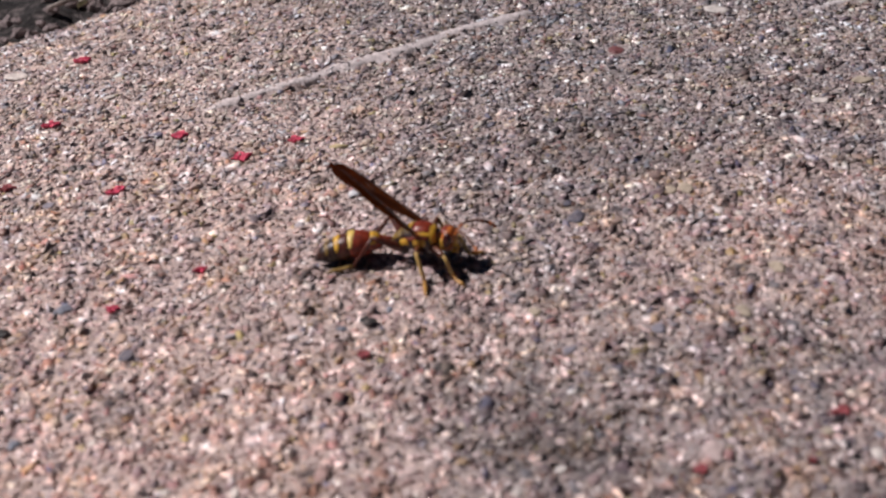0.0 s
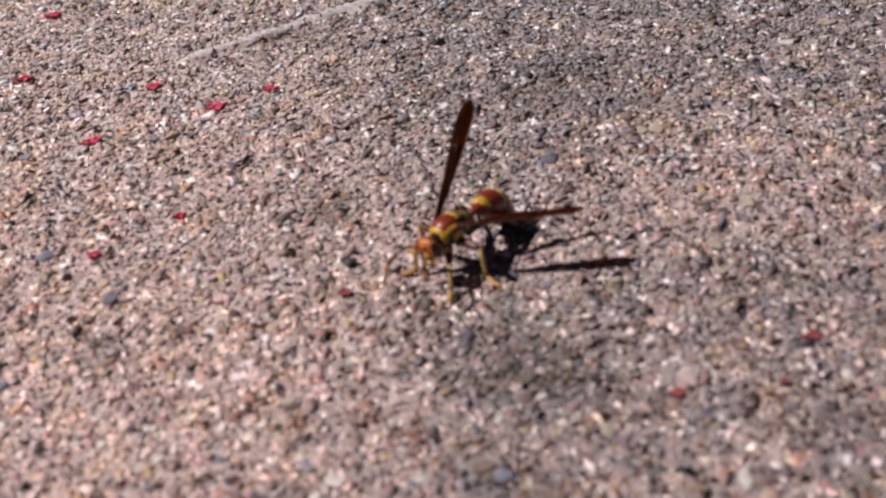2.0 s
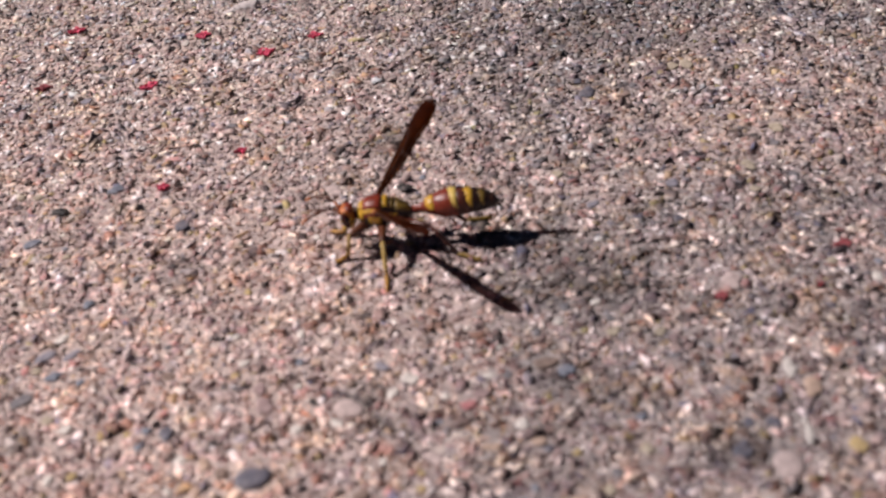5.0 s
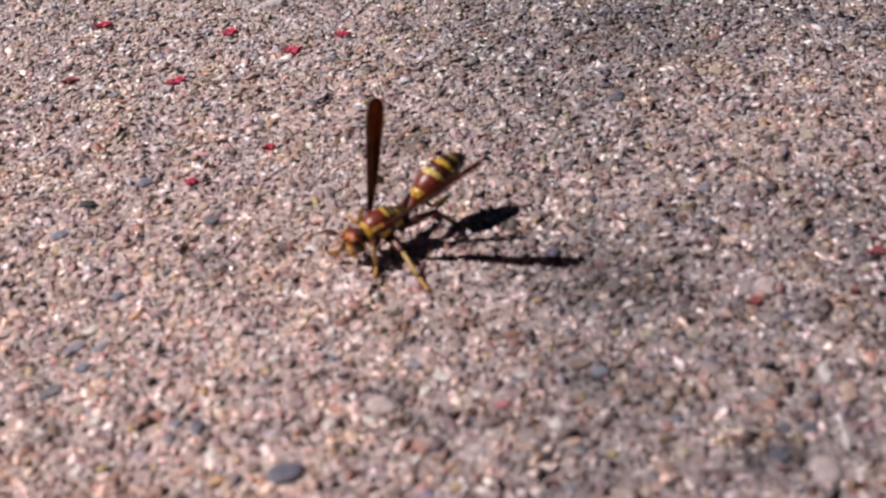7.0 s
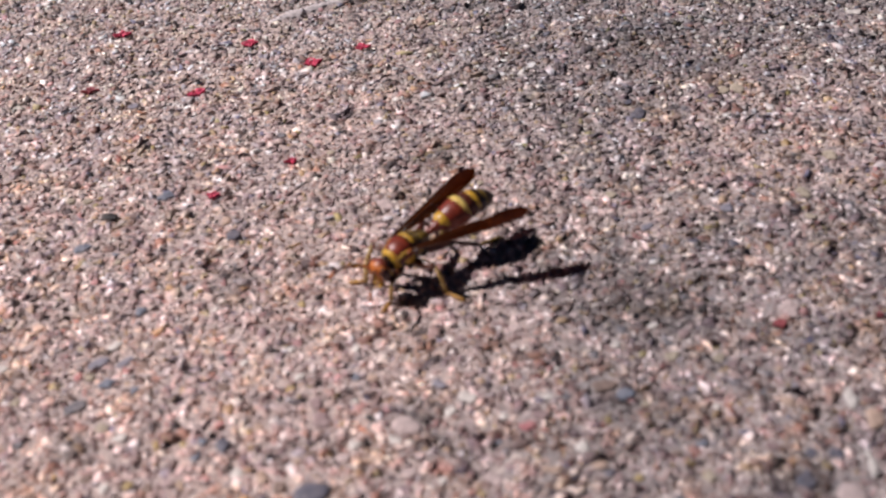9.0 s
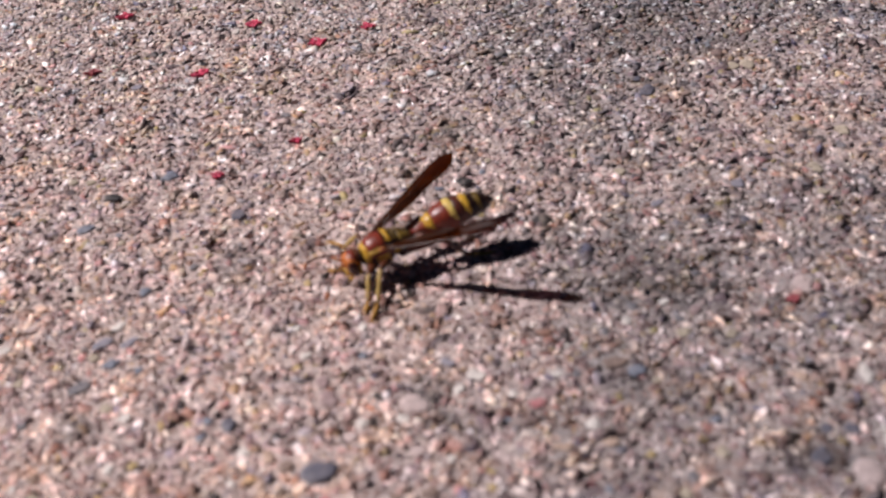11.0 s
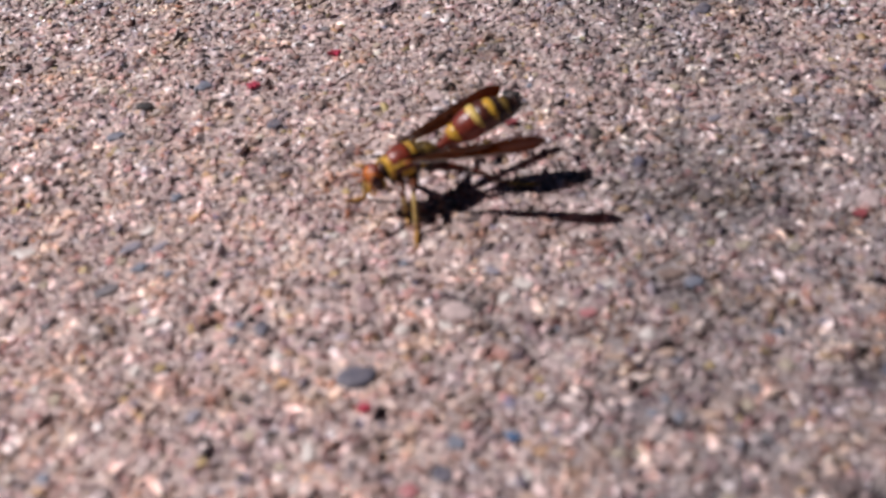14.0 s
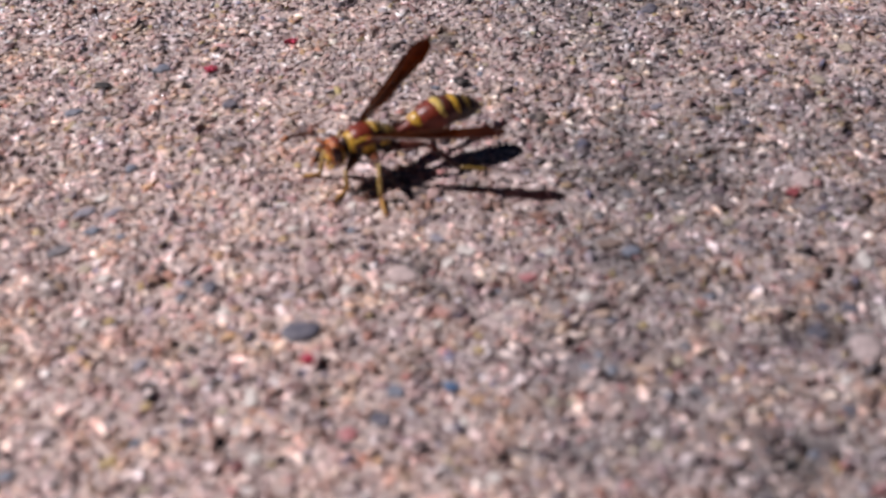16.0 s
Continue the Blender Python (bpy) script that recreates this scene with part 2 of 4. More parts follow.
def make_soil():
    n = Nodes("soil")
    n.link(n.ramp(n.noise(420, 6, 0.75), [(0.42, (0.010, 0.008, 0.008)), (0.54, (0.05, 0.042, 0.04)), (0.70, (0.28, 0.23, 0.22))]),
           n.main.inputs["Base Color"])
    n.main.inputs["Roughness"].default_value = 0.95
    n.bump(n.noise(500, 6, 0.7), 1.0, 0.002)
    return n.mat


CEMENT, SAND, SOIL = make_cement(), make_sand(), make_soil()
MAROON = make_chitin("maroon_chitin", (0.23, 0.035, 0.016), (0.13, 0.018, 0.010))
DUSK = make_chitin("dusky_chitin", (0.10, 0.022, 0.012), (0.045, 0.012, 0.008))
DARK = make_chitin("dark_chitin", (0.032, 0.011, 0.007), (0.012, 0.006, 0.005))
YELLOW = make_chitin("yellow_chitin", (0.68, 0.41, 0.045), (0.44, 0.22, 0.02), 0.34)
PALE = make_chitin("pale_yellow_chitin", (0.74, 0.55, 0.16), (0.55, 0.36, 0.07), 0.38)
ORANGE = make_chitin("orange_chitin", (0.56, 0.17, 0.03), (0.34, 0.08, 0.018), 0.34)
BROWN = make_chitin("brown_chitin", (0.12, 0.035, 0.014), (0.06, 0.018, 0.009), 0.34)
EYE = make_chitin("compound_eye", (0.055, 0.013, 0.010), (0.03, 0.008, 0.007), 0.2, 5000)
MEMBRANE = make_membrane()
STRAW = make_chitin("straw_chitin", (0.58, 0.40, 0.13), (0.36, 0.21, 0.05), 0.4)
OLIVE = make_chitin("olive_chitin", (0.26, 0.165, 0.03), (0.10, 0.055, 0.012), 0.4)
AMBER = make_chitin("amber_chitin", (0.48, 0.25, 0.05), (0.25, 0.11, 0.025), 0.36)
BARK = make_stone("bark", (0.34, 0.29, 0.26), 0.9, 0.4, 0)
VEIN = make_chitin("wing_vein", (0.06, 0.018, 0.008), (0.035, 0.012, 0.006), 0.3)


# ---- mesh helpers (bmesh work is in millimetres) ----
def mesh_of(name, bm, material, smooth=True):
    bmesh.ops.recalc_face_normals(bm, faces=bm.faces)
    for v in bm.verts:
        v.co *= MM
    data = bpy.data.meshes.new(name)
    for f in bm.faces:
        f.smooth = smooth
    bm.to_mesh(data)
    bm.free()
    for m in material if isinstance(material, tuple) else (material,):
        data.materials.append(m)
    return data


def part(name, bm, material, parent, label="", smooth=True):
    ob = new(name, mesh_of(name, bm, material, smooth))
    ob.parent = parent
    return tagged(ob, label)


def loft(rings, sides=20, bm=None, slot=0):
    """A closed skin over rings of (centre, across, upward, half width, half height)."""
    bm = bm or bmesh.new()
    rows = []
    for centre, across, upward, hw, hh in rings:
        row = []
        for k in range(sides):
            a = 2 * math.pi * k / sides
            row.append(bm.verts.new(Vector(centre) + Vector(across) * (hw * math.sin(a)) + Vector(upward) * (hh * math.cos(a))))
        rows.append(row)
    for one, two in zip(rows, rows[1:]):
        for k in range(sides):
            bm.faces.new((one[k], one[(k + 1) % sides], two[(k + 1) % sides], two[k])).material_index = slot
    bm.faces.new(rows[0][::-1]).material_index = slot
    bm.faces.new(rows[-1]).material_index = slot
    return bm


def loft_x(profile, sides=20, bm=None, slot=0):
    return loft([((x, 0, zc), (0, 1, 0), (0, 0, 1), hw, hh) for x, hw, hh, zc in profile], sides, bm, slot)


def tube(points, radii, sides=8, bm=None, slot=0):
    points = [Vector(p) for p in points]
    rings = []
    for k, p in enumerate(points):
        d = (points[min(k + 1, len(points) - 1)] - points[max(k - 1, 0)]).normalized()
        across = d.cross(Vector((0.13, 0.21, 0.97))).normalized()
        rings.append((p, across, across.cross(d), radii[k], radii[k]))
    return loft(rings, sides, bm, slot)


def ellipsoid(centre, radii, turn=(0, 0, 0), bm=None, sides=18, rings=12, wobble=0.0):
    bm = bm or bmesh.new()
    made = bmesh.ops.create_uvsphere(bm, u_segments=sides, v_segments=rings, radius=1)["verts"]
    m = Matrix.LocRotScale(centre, Euler([radians(a) for a in turn]), radii)
    for v in made:
        if wobble:
            v.co *= 1 + wobble * noise.noise(v.co * 1.3 + Vector(centre) * 7.3)
        v.co = m @ v.co
    return bm


# ---- the slab: one sheet with a broken edge, and the soil that lies below it ----
EDGE = radians(33.1)
EDGE_V = 121.5
ALONG, OUT = (math.cos(EDGE), math.sin(EDGE)), (-math.sin(EDGE), math.cos(EDGE))


TABLES = {}


def value_noise(x, y, size, seed):
    if seed not in TABLES:
        TABLES[seed] = np.random.default_rng(seed).random((256, 256))
    table = TABLES[seed]
    gx, gy = x / size, y / size
    ix, iy = np.floor(gx).astype(int), np.floor(gy).astype(int)
    fx, fy = gx - ix, gy - iy
    fx, fy = fx * fx * (3 - 2 * fx), fy * fy * (3 - 2 * fy)
    a, b = table[ix % 256, iy % 256], table[(ix + 1) % 256, iy % 256]
    c, d = table[ix % 256, (iy + 1) % 256], table[(ix + 1) % 256, (iy + 1) % 256]
    return (a * (1 - fx) + b * fx) * (1 - fy) + (c * (1 - fx) + d * fx) * fy - 0.5


def pit(x, y, cx, cy, across, deep):
    return -deep * np.exp(-(((x - cx) ** 2 + (y - cy) ** 2) / across**2) ** 1.5)


def mortar(x, y):
    """How far a place lies on the smooth mortar streaks of the slab, and in the crack that runs under them."""
    strip, crack = 0 * x, 0 * x
    for a, b in (((-31.5, 63.3), (-14.3, 71.7)), ((-15.5, 72.3), (0.5, 79.3)), ((-0.5, 79.6), (17.5, 86.8)), ((62, 79), (82, 86))):
        dx, dy = b[0] - a[0], b[1] - a[1]
        long = math.hypot(dx, dy)
        s = ((x - a[0]) * dx + (y - a[1]) * dy) / long
        side = ((x - a[0]) * -dy + (y - a[1]) * dx) / long + 1.4 * value_noise(x, y, 5, 9) + 0.7 * value_noise(x, y, 1.7, 10)
        inside = np.clip(np.minimum(s + 1, long + 1 - s), 0, 2) / 2
        strip = np.maximum(strip, inside * np.exp(-((side / 1.15) ** 4)))
        crack = np.maximum(crack, inside * np.exp(-(((side + 1.7) / 0.5) ** 2)) * (value_noise(x, y, 6, 12) > 0.1))
    return strip, crack


def relief(x, y):
    """Height of the slab's skin in mm."""
    worn = 0.38 + 0.5 * np.clip((y + 5) / 60, 0, 1)
    h = 0.35 * value_noise(x, y, 14, 1) + 0.28 * value_noise(x, y, 4.1, 2) + worn * (0.28 * value_noise(x, y, 1.5, 3) + 0.16 * value_noise(x, y, 0.8, 4))
    strip, crack = mortar(x, y)
    h = h * (1 - 0.75 * strip) + 0.5 * strip - 0.6 * crack
    for hole in ((-65.8, 1.2, 1.0, 0.15), (-50.4, 11.8, 0.7, 0.15), (-1.2, 75.4, 1.1, 1.0), (9.2, 88.2, 1.2, 1.2), (-53.4, 54.9, 0.9, 0.8),
                 (-55.5, 53.6, 0.8, 0.7), (-21.8, -32.6, 0.5, 0.5), (6.0, -8.0, 0.5, 0.5)):
        h = h + pit(x, y, *hole)
    v = x * OUT[0] + y * OUT[1] + 2.2 * value_noise(x, y, 9, 5)
    over = np.clip(v - (EDGE_V - 6), 0, 6)
    return h - (6 - np.sqrt(np.maximum(36 - over**2, 0))) * 0.8


def build_slab():
    us = np.concatenate([[-3000, -1200, -500, -220, -130], np.arange(-88, 116, 0.5), [150, 240, 500, 1200, 3000]])
    vs = np.concatenate([[-3000, -1200, -500, -220, -120], np.arange(-74, EDGE_V + 0.1, 0.5)])
    u, v = np.meshgrid(us, vs)
    x, y = u * ALONG[0] + v * OUT[0], u * ALONG[1] + v * OUT[1]
    z = relief(x, y)
    top = np.stack([x, y, z], -1)
    foot = top[-1].copy()
    foot[:, 0] += 2.0 * OUT[0]
    foot[:, 1] += 2.0 * OUT[1]
    foot[:, 2] = -22.0
    verts = np.concatenate([top, foot[None]]).reshape(-1, 3) * MM
    rows, cols = len(vs) + 1, len(us)
    k = (np.arange(rows - 1)[:, None] * cols + np.arange(cols - 1)[None]).ravel()
    faces = np.stack([k, k + 1, k + 1 + cols, k + cols], -1)
    data = bpy.data.meshes.new("pavement")
    data.from_pydata(verts.tolist(), [], faces.tolist())
    data.polygons.foreach_set("use_smooth", np.ones(len(faces), bool))
    data.materials.append(CEMENT)
    return tagged(new("pavement", data), "weathered pinkish grey concrete slab with a ragged edge", "pavement", kind="structure")


def soil_at(x, y):
    z = -9 + 5 * value_noise(np.array([x]), np.array([y]), 22, 21) + 5 * value_noise(np.array([x]), np.array([y]), 8, 22)
    return float(z[0]) + 0.4


def build_ground():
    line = np.concatenate([[-60000, -8000, -1500, -400], np.arange(-160, 161, 2.5), [400, 1500, 8000, 60000]])
    x, y = np.meshgrid(line, line + 100)
    z = -9 + 5 * value_noise(x, y, 22, 21) + 5 * value_noise(x, y, 8, 22)
    z = z - 40 * np.clip((EDGE_V + 3 - (x * OUT[0] + y * OUT[1])) / 30, 0, 1)
    verts = np.stack([x, y, z], -1).reshape(-1, 3) * MM
    n = len(line)
    k = (np.arange(n - 1)[:, None] * n + np.arange(n - 1)[None]).ravel()
    data = bpy.data.meshes.new("ground")
    data.from_pydata(verts.tolist(), [], np.stack([k, k + 1, k + 1 + n, k + n], -1).tolist())
    data.polygons.foreach_set("use_smooth", np.ones(len(k), bool))
    data.materials.append(SOIL)
    return tagged(new("ground", data), "dark bare soil beside the concrete slab", "ground", kind="structure")


pavement, ground = build_slab(), build_ground()


CLEAR = []


def build_grains():
    """The sand and fine gravel in the slab's worn face."""
    rng = np.random.default_rng(11)
    step = 0.52
    gx, gy = np.meshgrid(np.arange(-90, 84, step), np.arange(-70, 123, step * 0.87))
    gx = gx + (np.arange(gx.shape[0]) % 2)[:, None] * step / 2
    x, y = (gx + rng.normal(0, 0.16, gx.shape)).ravel(), (gy + rng.normal(0, 0.16, gx.shape)).ravel()
    left, right = np.maximum(-90, -58 - 0.42 * (y + 60)), np.minimum(82, 32 + 0.62 * (y + 60))
    v = x * OUT[0] + y * OUT[1]
    chance = 0.9
    keep = (x > left) & (x < right) & (v < EDGE_V + 0.2) & (rng.random(len(x)) < chance) & (mortar(x, y)[0] < 0.25 + 0.9 * rng.random(len(x)) ** 2)
    for cx, cy, cr in CLEAR:
        keep &= (x - cx) ** 2 + (y - cy) ** 2 > (cr + 0.22) ** 2
    x, y = x[keep], y[keep]
    count = len(x)
    r = np.clip(np.exp(rng.normal(np.log(0.325), 0.46, count)), 0.13, 0.8)
    r = np.where(rng.random(count) < 0.015, r * 1.5, r) * (1.0 - 0.14 * np.clip((y - 25) / 35, 0, 1))
    round_one = rng.random(count) < 0.28
    chip = ~round_one
    bm = bmesh.new()
    bmesh.ops.create_icosphere(bm, subdivisions=1, radius=1)
    ball = np.array([w.co[:] for w in bm.verts]), np.array([[w.index for w in f.verts] for f in bm.faces])
    bm.free()
    bm = bmesh.new()
    bmesh.ops.create_cube(bm, size=1.45)
    bmesh.ops.triangulate(bm, faces=bm.faces)
    block = np.array([w.co[:] for w in bm.verts]), np.array([[w.index for w in f.verts] for f in bm.faces])
    bm.free()
    centres = np.stack([x, y, relief(x, y) - (0.1 - 0.08 * np.clip((y - 15) / 40, 0, 1)) * r + rng.normal(0.0, 0.025, count)], -1)
    verts, faces, offset = [], [], 0
    for pick, (shape, tri), jitter, flat in ((round_one, ball, 0.2, (0.20, 0.34)), (chip, block, 0.28, (0.17, 0.30))):
        m, n = int(pick.sum()), len(shape)
        p = shape[None] * (1 + rng.normal(0, 0.1, (m, n, 1))) + rng.normal(0, jitter, (m, n, 3))
        p = p * (r[pick][:, None] * np.stack([rng.uniform(0.75, 1.5, m), rng.uniform(0.65, 1.1, m), rng.uniform(*flat, m)], -1))[:, None]
        q = rng.normal(0, 1, (m, 4)) * np.array([1.0, 0.15, 0.15, 1.0])
        q /= np.linalg.norm(q, axis=1)[:, None]
        w, a, b, c = q.T[:, :, None]
        px, py, pz = p[..., 0], p[..., 1], p[..., 2]
        tx, ty, tz = 2 * (b * pz - c * py), 2 * (c * px - a * pz), 2 * (a * py - b * px)
        p = np.stack([px + w * tx + b * tz - c * ty, py + w * ty + c * tx - a * tz, pz + w * tz + a * ty - b * tx], -1)
        verts.append((p + centres[pick][:, None]).reshape(-1, 3) * MM)
        faces.append((tri[None] + offset + n * np.arange(m)[:, None, None]).reshape(-1, 3))
        offset += m * n
    verts, faces = np.concatenate(verts), np.concatenate(faces)
    data = bpy.data.meshes.new("sand_grains")
    data.vertices.add(len(verts))
    data.vertices.foreach_set("co", verts.ravel())
    data.loops.add(faces.size)
    data.loops.foreach_set("vertex_index", faces.ravel().astype(np.int32))
    data.polygons.add(len(faces))
    data.polygons.foreach_set("loop_start", np.arange(0, faces.size, 3, dtype=np.int32))
    data.update(calc_edges=True)
    data.validate()
    data.materials.append(SAND)
    ob = new("sand_grains", data)
    return tagged(ob, "tightly packed mixed sand grains in worn concrete", "sand grains", kind="stuff")


def build_mortar(points, width):
    """A pale smear of mortar that stands a little proud of the slab."""
    rng = np.random.default_rng(int(abs(points[0][0]) * 10))
    bm, rows = bmesh.new(), []
    steps = 70
    for k in range(steps + 1):
        s = k / steps
        at = s * (len(points) - 1)
        i = min(int(at), len(points) - 2)
        p, q = np.array(points[i], float), np.array(points[i + 1], float)
        c, d = p + (q - p) * (at - i), (q - p) / np.linalg.norm(q - p)
        wide = width * (0.35 + 0.65 * math.sin(math.pi * min(s * 4, (1 - s) * 4, 0.5))) * (0.62 + 0.2 * rng.random() + 0.5 * math.sin(s * 17 + points[0][0]) ** 2)
        row = []
        for f in (-1, -0.6, -0.2, 0.2, 0.6, 1):
            off = f * wide / 2 + 0.22 * rng.normal()
            x, y = c[0] - d[1] * off, c[1] + d[0] * off
            row.append(bm.verts.new((x, y, height_at(x, y) + (0.15 if abs(f) < 1 else -0.25) + 0.06 * rng.normal())))
        rows.append(row)
    for one, two in zip(rows, rows[1:]):
        for j in range(5):
            bm.faces.new((one[j], one[j + 1], two[j + 1], two[j]))
    part("mortar_streak", bm, make_stone("mortar", (0.62, 0.545, 0.53), 0.9, 0.3), pavement, "pale smooth streak of mortar")


def height_at(x, y):
    return float(relief(np.array([x]), np.array([y]))[0])


build_mortar([(-33, 62.6), (-23.5, 67.4), (-14, 71.8)], 2.4)
build_mortar([(-15.5, 72.4), (-7, 75.6), (0.5, 79.4), (9, 84), (18, 87.2)], 3.4)
build_mortar([(60, 78.5), (70, 81.5), (82, 86)], 2.2)



# ---- pebbles and paint flecks that can be told apart ----
ROUGH = 0.55


def pebble(name, x, y, rx, ry, turn, material, label, group="", proud=0.35):
    rx, ry = rx * 1.12, ry * 1.12
    bm = ellipsoid((0, 0, 0), (rx, ry, min(rx, ry) * 0.42), (0, 0, turn), sides=14, rings=9)
    for v in bm.verts:
        v.co *= 1 + (ROUGH if min(rx, ry) < 1.2 else 0.24) * noise.noise(v.co * (1.5 / max(rx, ry)) + Vector((x, y, 0)))
        if v.co.z > 0:
            v.co.z *= 0.7
    ob = new(name, mesh_of(name, bm, material, smooth=min(rx, ry) > 1.2))
    ob.location = (x * MM, (y - 0.2) * MM, (height_at(x, y) + 0.14 + (proud - 0.28) * min(rx, ry)) * MM)
    CLEAR.append((x, y, (rx + ry) / 2))
    return tagged(ob, label, "pebble", group)


SLATE = make_stone("slate", (0.128, 0.12, 0.15), 0.6)
BLUE = make_stone("blue_stone", (0.06, 0.12, 0.23), 0.5, 0.25, 0.2)
BLUEGREY = make_stone("blue_grey_stone", (0.21, 0.217, 0.262), 0.6)
QUARTZ = make_stone("quartz", (0.74, 0.66, 0.60), 0.4, 0.2)
PINK = make_stone("pink_stone", (0.56, 0.43, 0.40), 0.75)
ROSE = make_stone("rose_stone", (0.46, 0.18, 0.185), 0.6, 0.25, 0.2)
WINE = make_stone("wine_stone", (0.20, 0.07, 0.07), 0.6)
OCHRE = make_stone("ochre_stone", (0.50, 0.36, 0.17), 0.7)
PEACH = make_stone("peach_stone", (0.55, 0.38, 0.29), 0.65)
TAN = make_stone("tan_stone", (0.47, 0.385, 0.29), 0.85)
VIOLET = make_stone("violet_stone", (0.29, 0.262, 0.30), 0.65)
RUSSET = make_stone("russet_stone", (0.31, 0.165, 0.12), 0.7)
UMBER = make_stone("umber_stone", (0.27, 0.185, 0.15), 0.8, 0.35)
MAUVE = make_stone("mauve_stone", (0.33, 0.225, 0.22), 0.8, 0.35)
ASH = make_stone("ash_stone", (0.20, 0.18, 0.19), 0.8, 0.35)
COAL = make_stone("coal_stone", (0.022, 0.018, 0.018), 0.6)
DULL_RED = make_stone("weathered_red_paint", (0.30, 0.065, 0.075), 0.7, 0.4, 0)
CRIMSON = make_stone("crimson_paint", (0.54, 0.05, 0.105), 0.6, 0.5, 0)

pebble("slate_pebble", -24.75, -37.5, 1.6, 1.15, 4, SLATE, "smooth dark slate-blue oval pebble set in the concrete")
for x, y, r, thin in (
        (-36.0, -31.0, 0.55, 0.8), (-16.6, -45.9, 0.7, 0.8), (-46.2, -19.2, 0.83, 0.7), (-43.2, -20.6, 0.53, 0.7), (-44.2, -7.6, 0.7, 0.8),
        (-35.5, -29.1, 0.5, 0.8), (6.0, -27.8, 0.86, 0.8), (11.9, -35.5, 0.61, 0.7), (-52.8, 5.8, 0.9, 0.8), (-43.9, 15.3, 1.09, 0.7),
        (-47.0, -53.2, 0.63, 0.8), (-37.4, -50.2, 0.46, 0.9),):
    pebble("grey_pebble", x, y, r, r * thin, x * 3, BLUEGREY, "small blue-grey stone set in the concrete", "blue-grey stones in the slab", 0.3)
for x, y, r, thin in (
        (-47.5, -15.8, 1.22, 0.5), (-44.9, -15.8, 1.09, 0.4), (-12.2, -23.8, 0.68, 0.8), (23.5, 2.3, 0.83, 0.7), (13.6, 0.3, 0.77, 0.6),
        (-51.0, 39.9, 0.83, 0.7), (-38.5, -40.6, 0.93, 0.5),):
    pebble("violet_pebble", x, y, r, r * thin, x * 3, VIOLET, "flat violet-grey stone set in the concrete", "violet stones in the slab", 0.3)
for x, y, r, thin in (
        (-62.6, 4.5, 0.6, 0.62), (-38.2, 54.0, 0.75, 0.62), (46.2, 82.0, 1.7, 0.62), (53.8, 49.4, 1.0, 0.62), (-65.4, 80.8, 1.6, 0.62),
        (-58.4, -15.4, 1.1, 0.62), (-48.5, 70.2, 0.8, 0.62), (35.2, 60.4, 0.8, 0.62), (-46.3, -13.1, 0.74, 0.7), (-16.9, -31.3, 0.65, 0.6),
        (-9.5, -26.2, 0.94, 0.6), (-6.2, -29.3, 0.49, 0.8), (-1.6, -27.1, 0.6, 0.7), (-0.2, -23.0, 0.34, 0.8), (27.1, -31.5, 1.29, 0.4),
        (26.3, -40.2, 1.17, 0.3), (-28.5, -45.9, 1.22, 0.4), (-27.8, -52.9, 0.53, 0.9), (-9.3, -56.5, 0.52, 0.8), (26.4, -38.6, 0.44, 0.6),):
    pebble("quartz_pebble", x, y, r, r * thin, x * 3, QUARTZ, "small white quartz chip set in the concrete", "white chips in the slab", 0.3)
for x, y, r, thin in (
        (-48.9, -22.3, 1.05, 0.7), (37.3, 8.3, 0.72, 0.7),):
    pebble("ash_pebble", x, y, r, r * thin, x * 3, ASH, "dull ash-grey stone set in the concrete", "ash-grey stones in the slab", 0.3)
for x, y, r, thin in (
        (-33.5, -30.0, 0.72, 0.9), (2.7, -38.2, 0.56, 0.7), (23.6, -38.3, 0.69, 0.8), (21.4, -38.0, 0.6, 0.8), (19.9, -41.3, 1.07, 0.7),
        (17.3, 25.6, 1.24, 0.7), (16.7, 29.1, 0.67, 0.7), (22.4, -4.7, 0.55, 0.8), (-34.8, 5.5, 0.89, 0.8), (-17.8, -49.2, 0.91, 0.7),
        (19.6, -51.1, 0.53, 1),):
    pebble("dark_pebble", x, y, r, r * thin, x * 3, SLATE, "small dark slate stone set in the concrete", "slate stones in the slab", 0.3)
for x, y, r, thin in (
        (-27.6, -36.4, 0.63, 0.9), (-40.3, -34.7, 0.54, 0.8), (4.0, -26.3, 1.2, 0.6),):
    pebble("brown_pebble", x, y, r, r * thin, x * 3, UMBER, "dull brown stone set in the concrete", "brown stones in the slab", 0.3)
for x, y, r, thin in (
        (-2.2, -20.7, 0.8, 0.6), (-14.5, -48.2, 0.51, 0.8),):
    pebble("rust_pebble", x, y, r, r * thin, x * 3, RUSSET, "russet stone chip set in the concrete", "russet stones in the slab", 0.3)
for x, y, r, thin in (
        (-2.5, -37.0, 0.8, 0.6), (9.0, -33.5, 0.7, 0.6), (-29.5, -34.9, 0.8, 0.6), (2.0, -37.0, 0.61, 0.7), (28.5, -34.4, 1.12, 0.7),
        (-35.9, 8.8, 0.84, 0.6), (-11.3, -52.4, 0.71, 0.8),):
    pebble("peach_pebble", x, y, r, r * thin, x * 3, PEACH, "peach-coloured stone set in the concrete", "peach stones in the slab", 0.3)
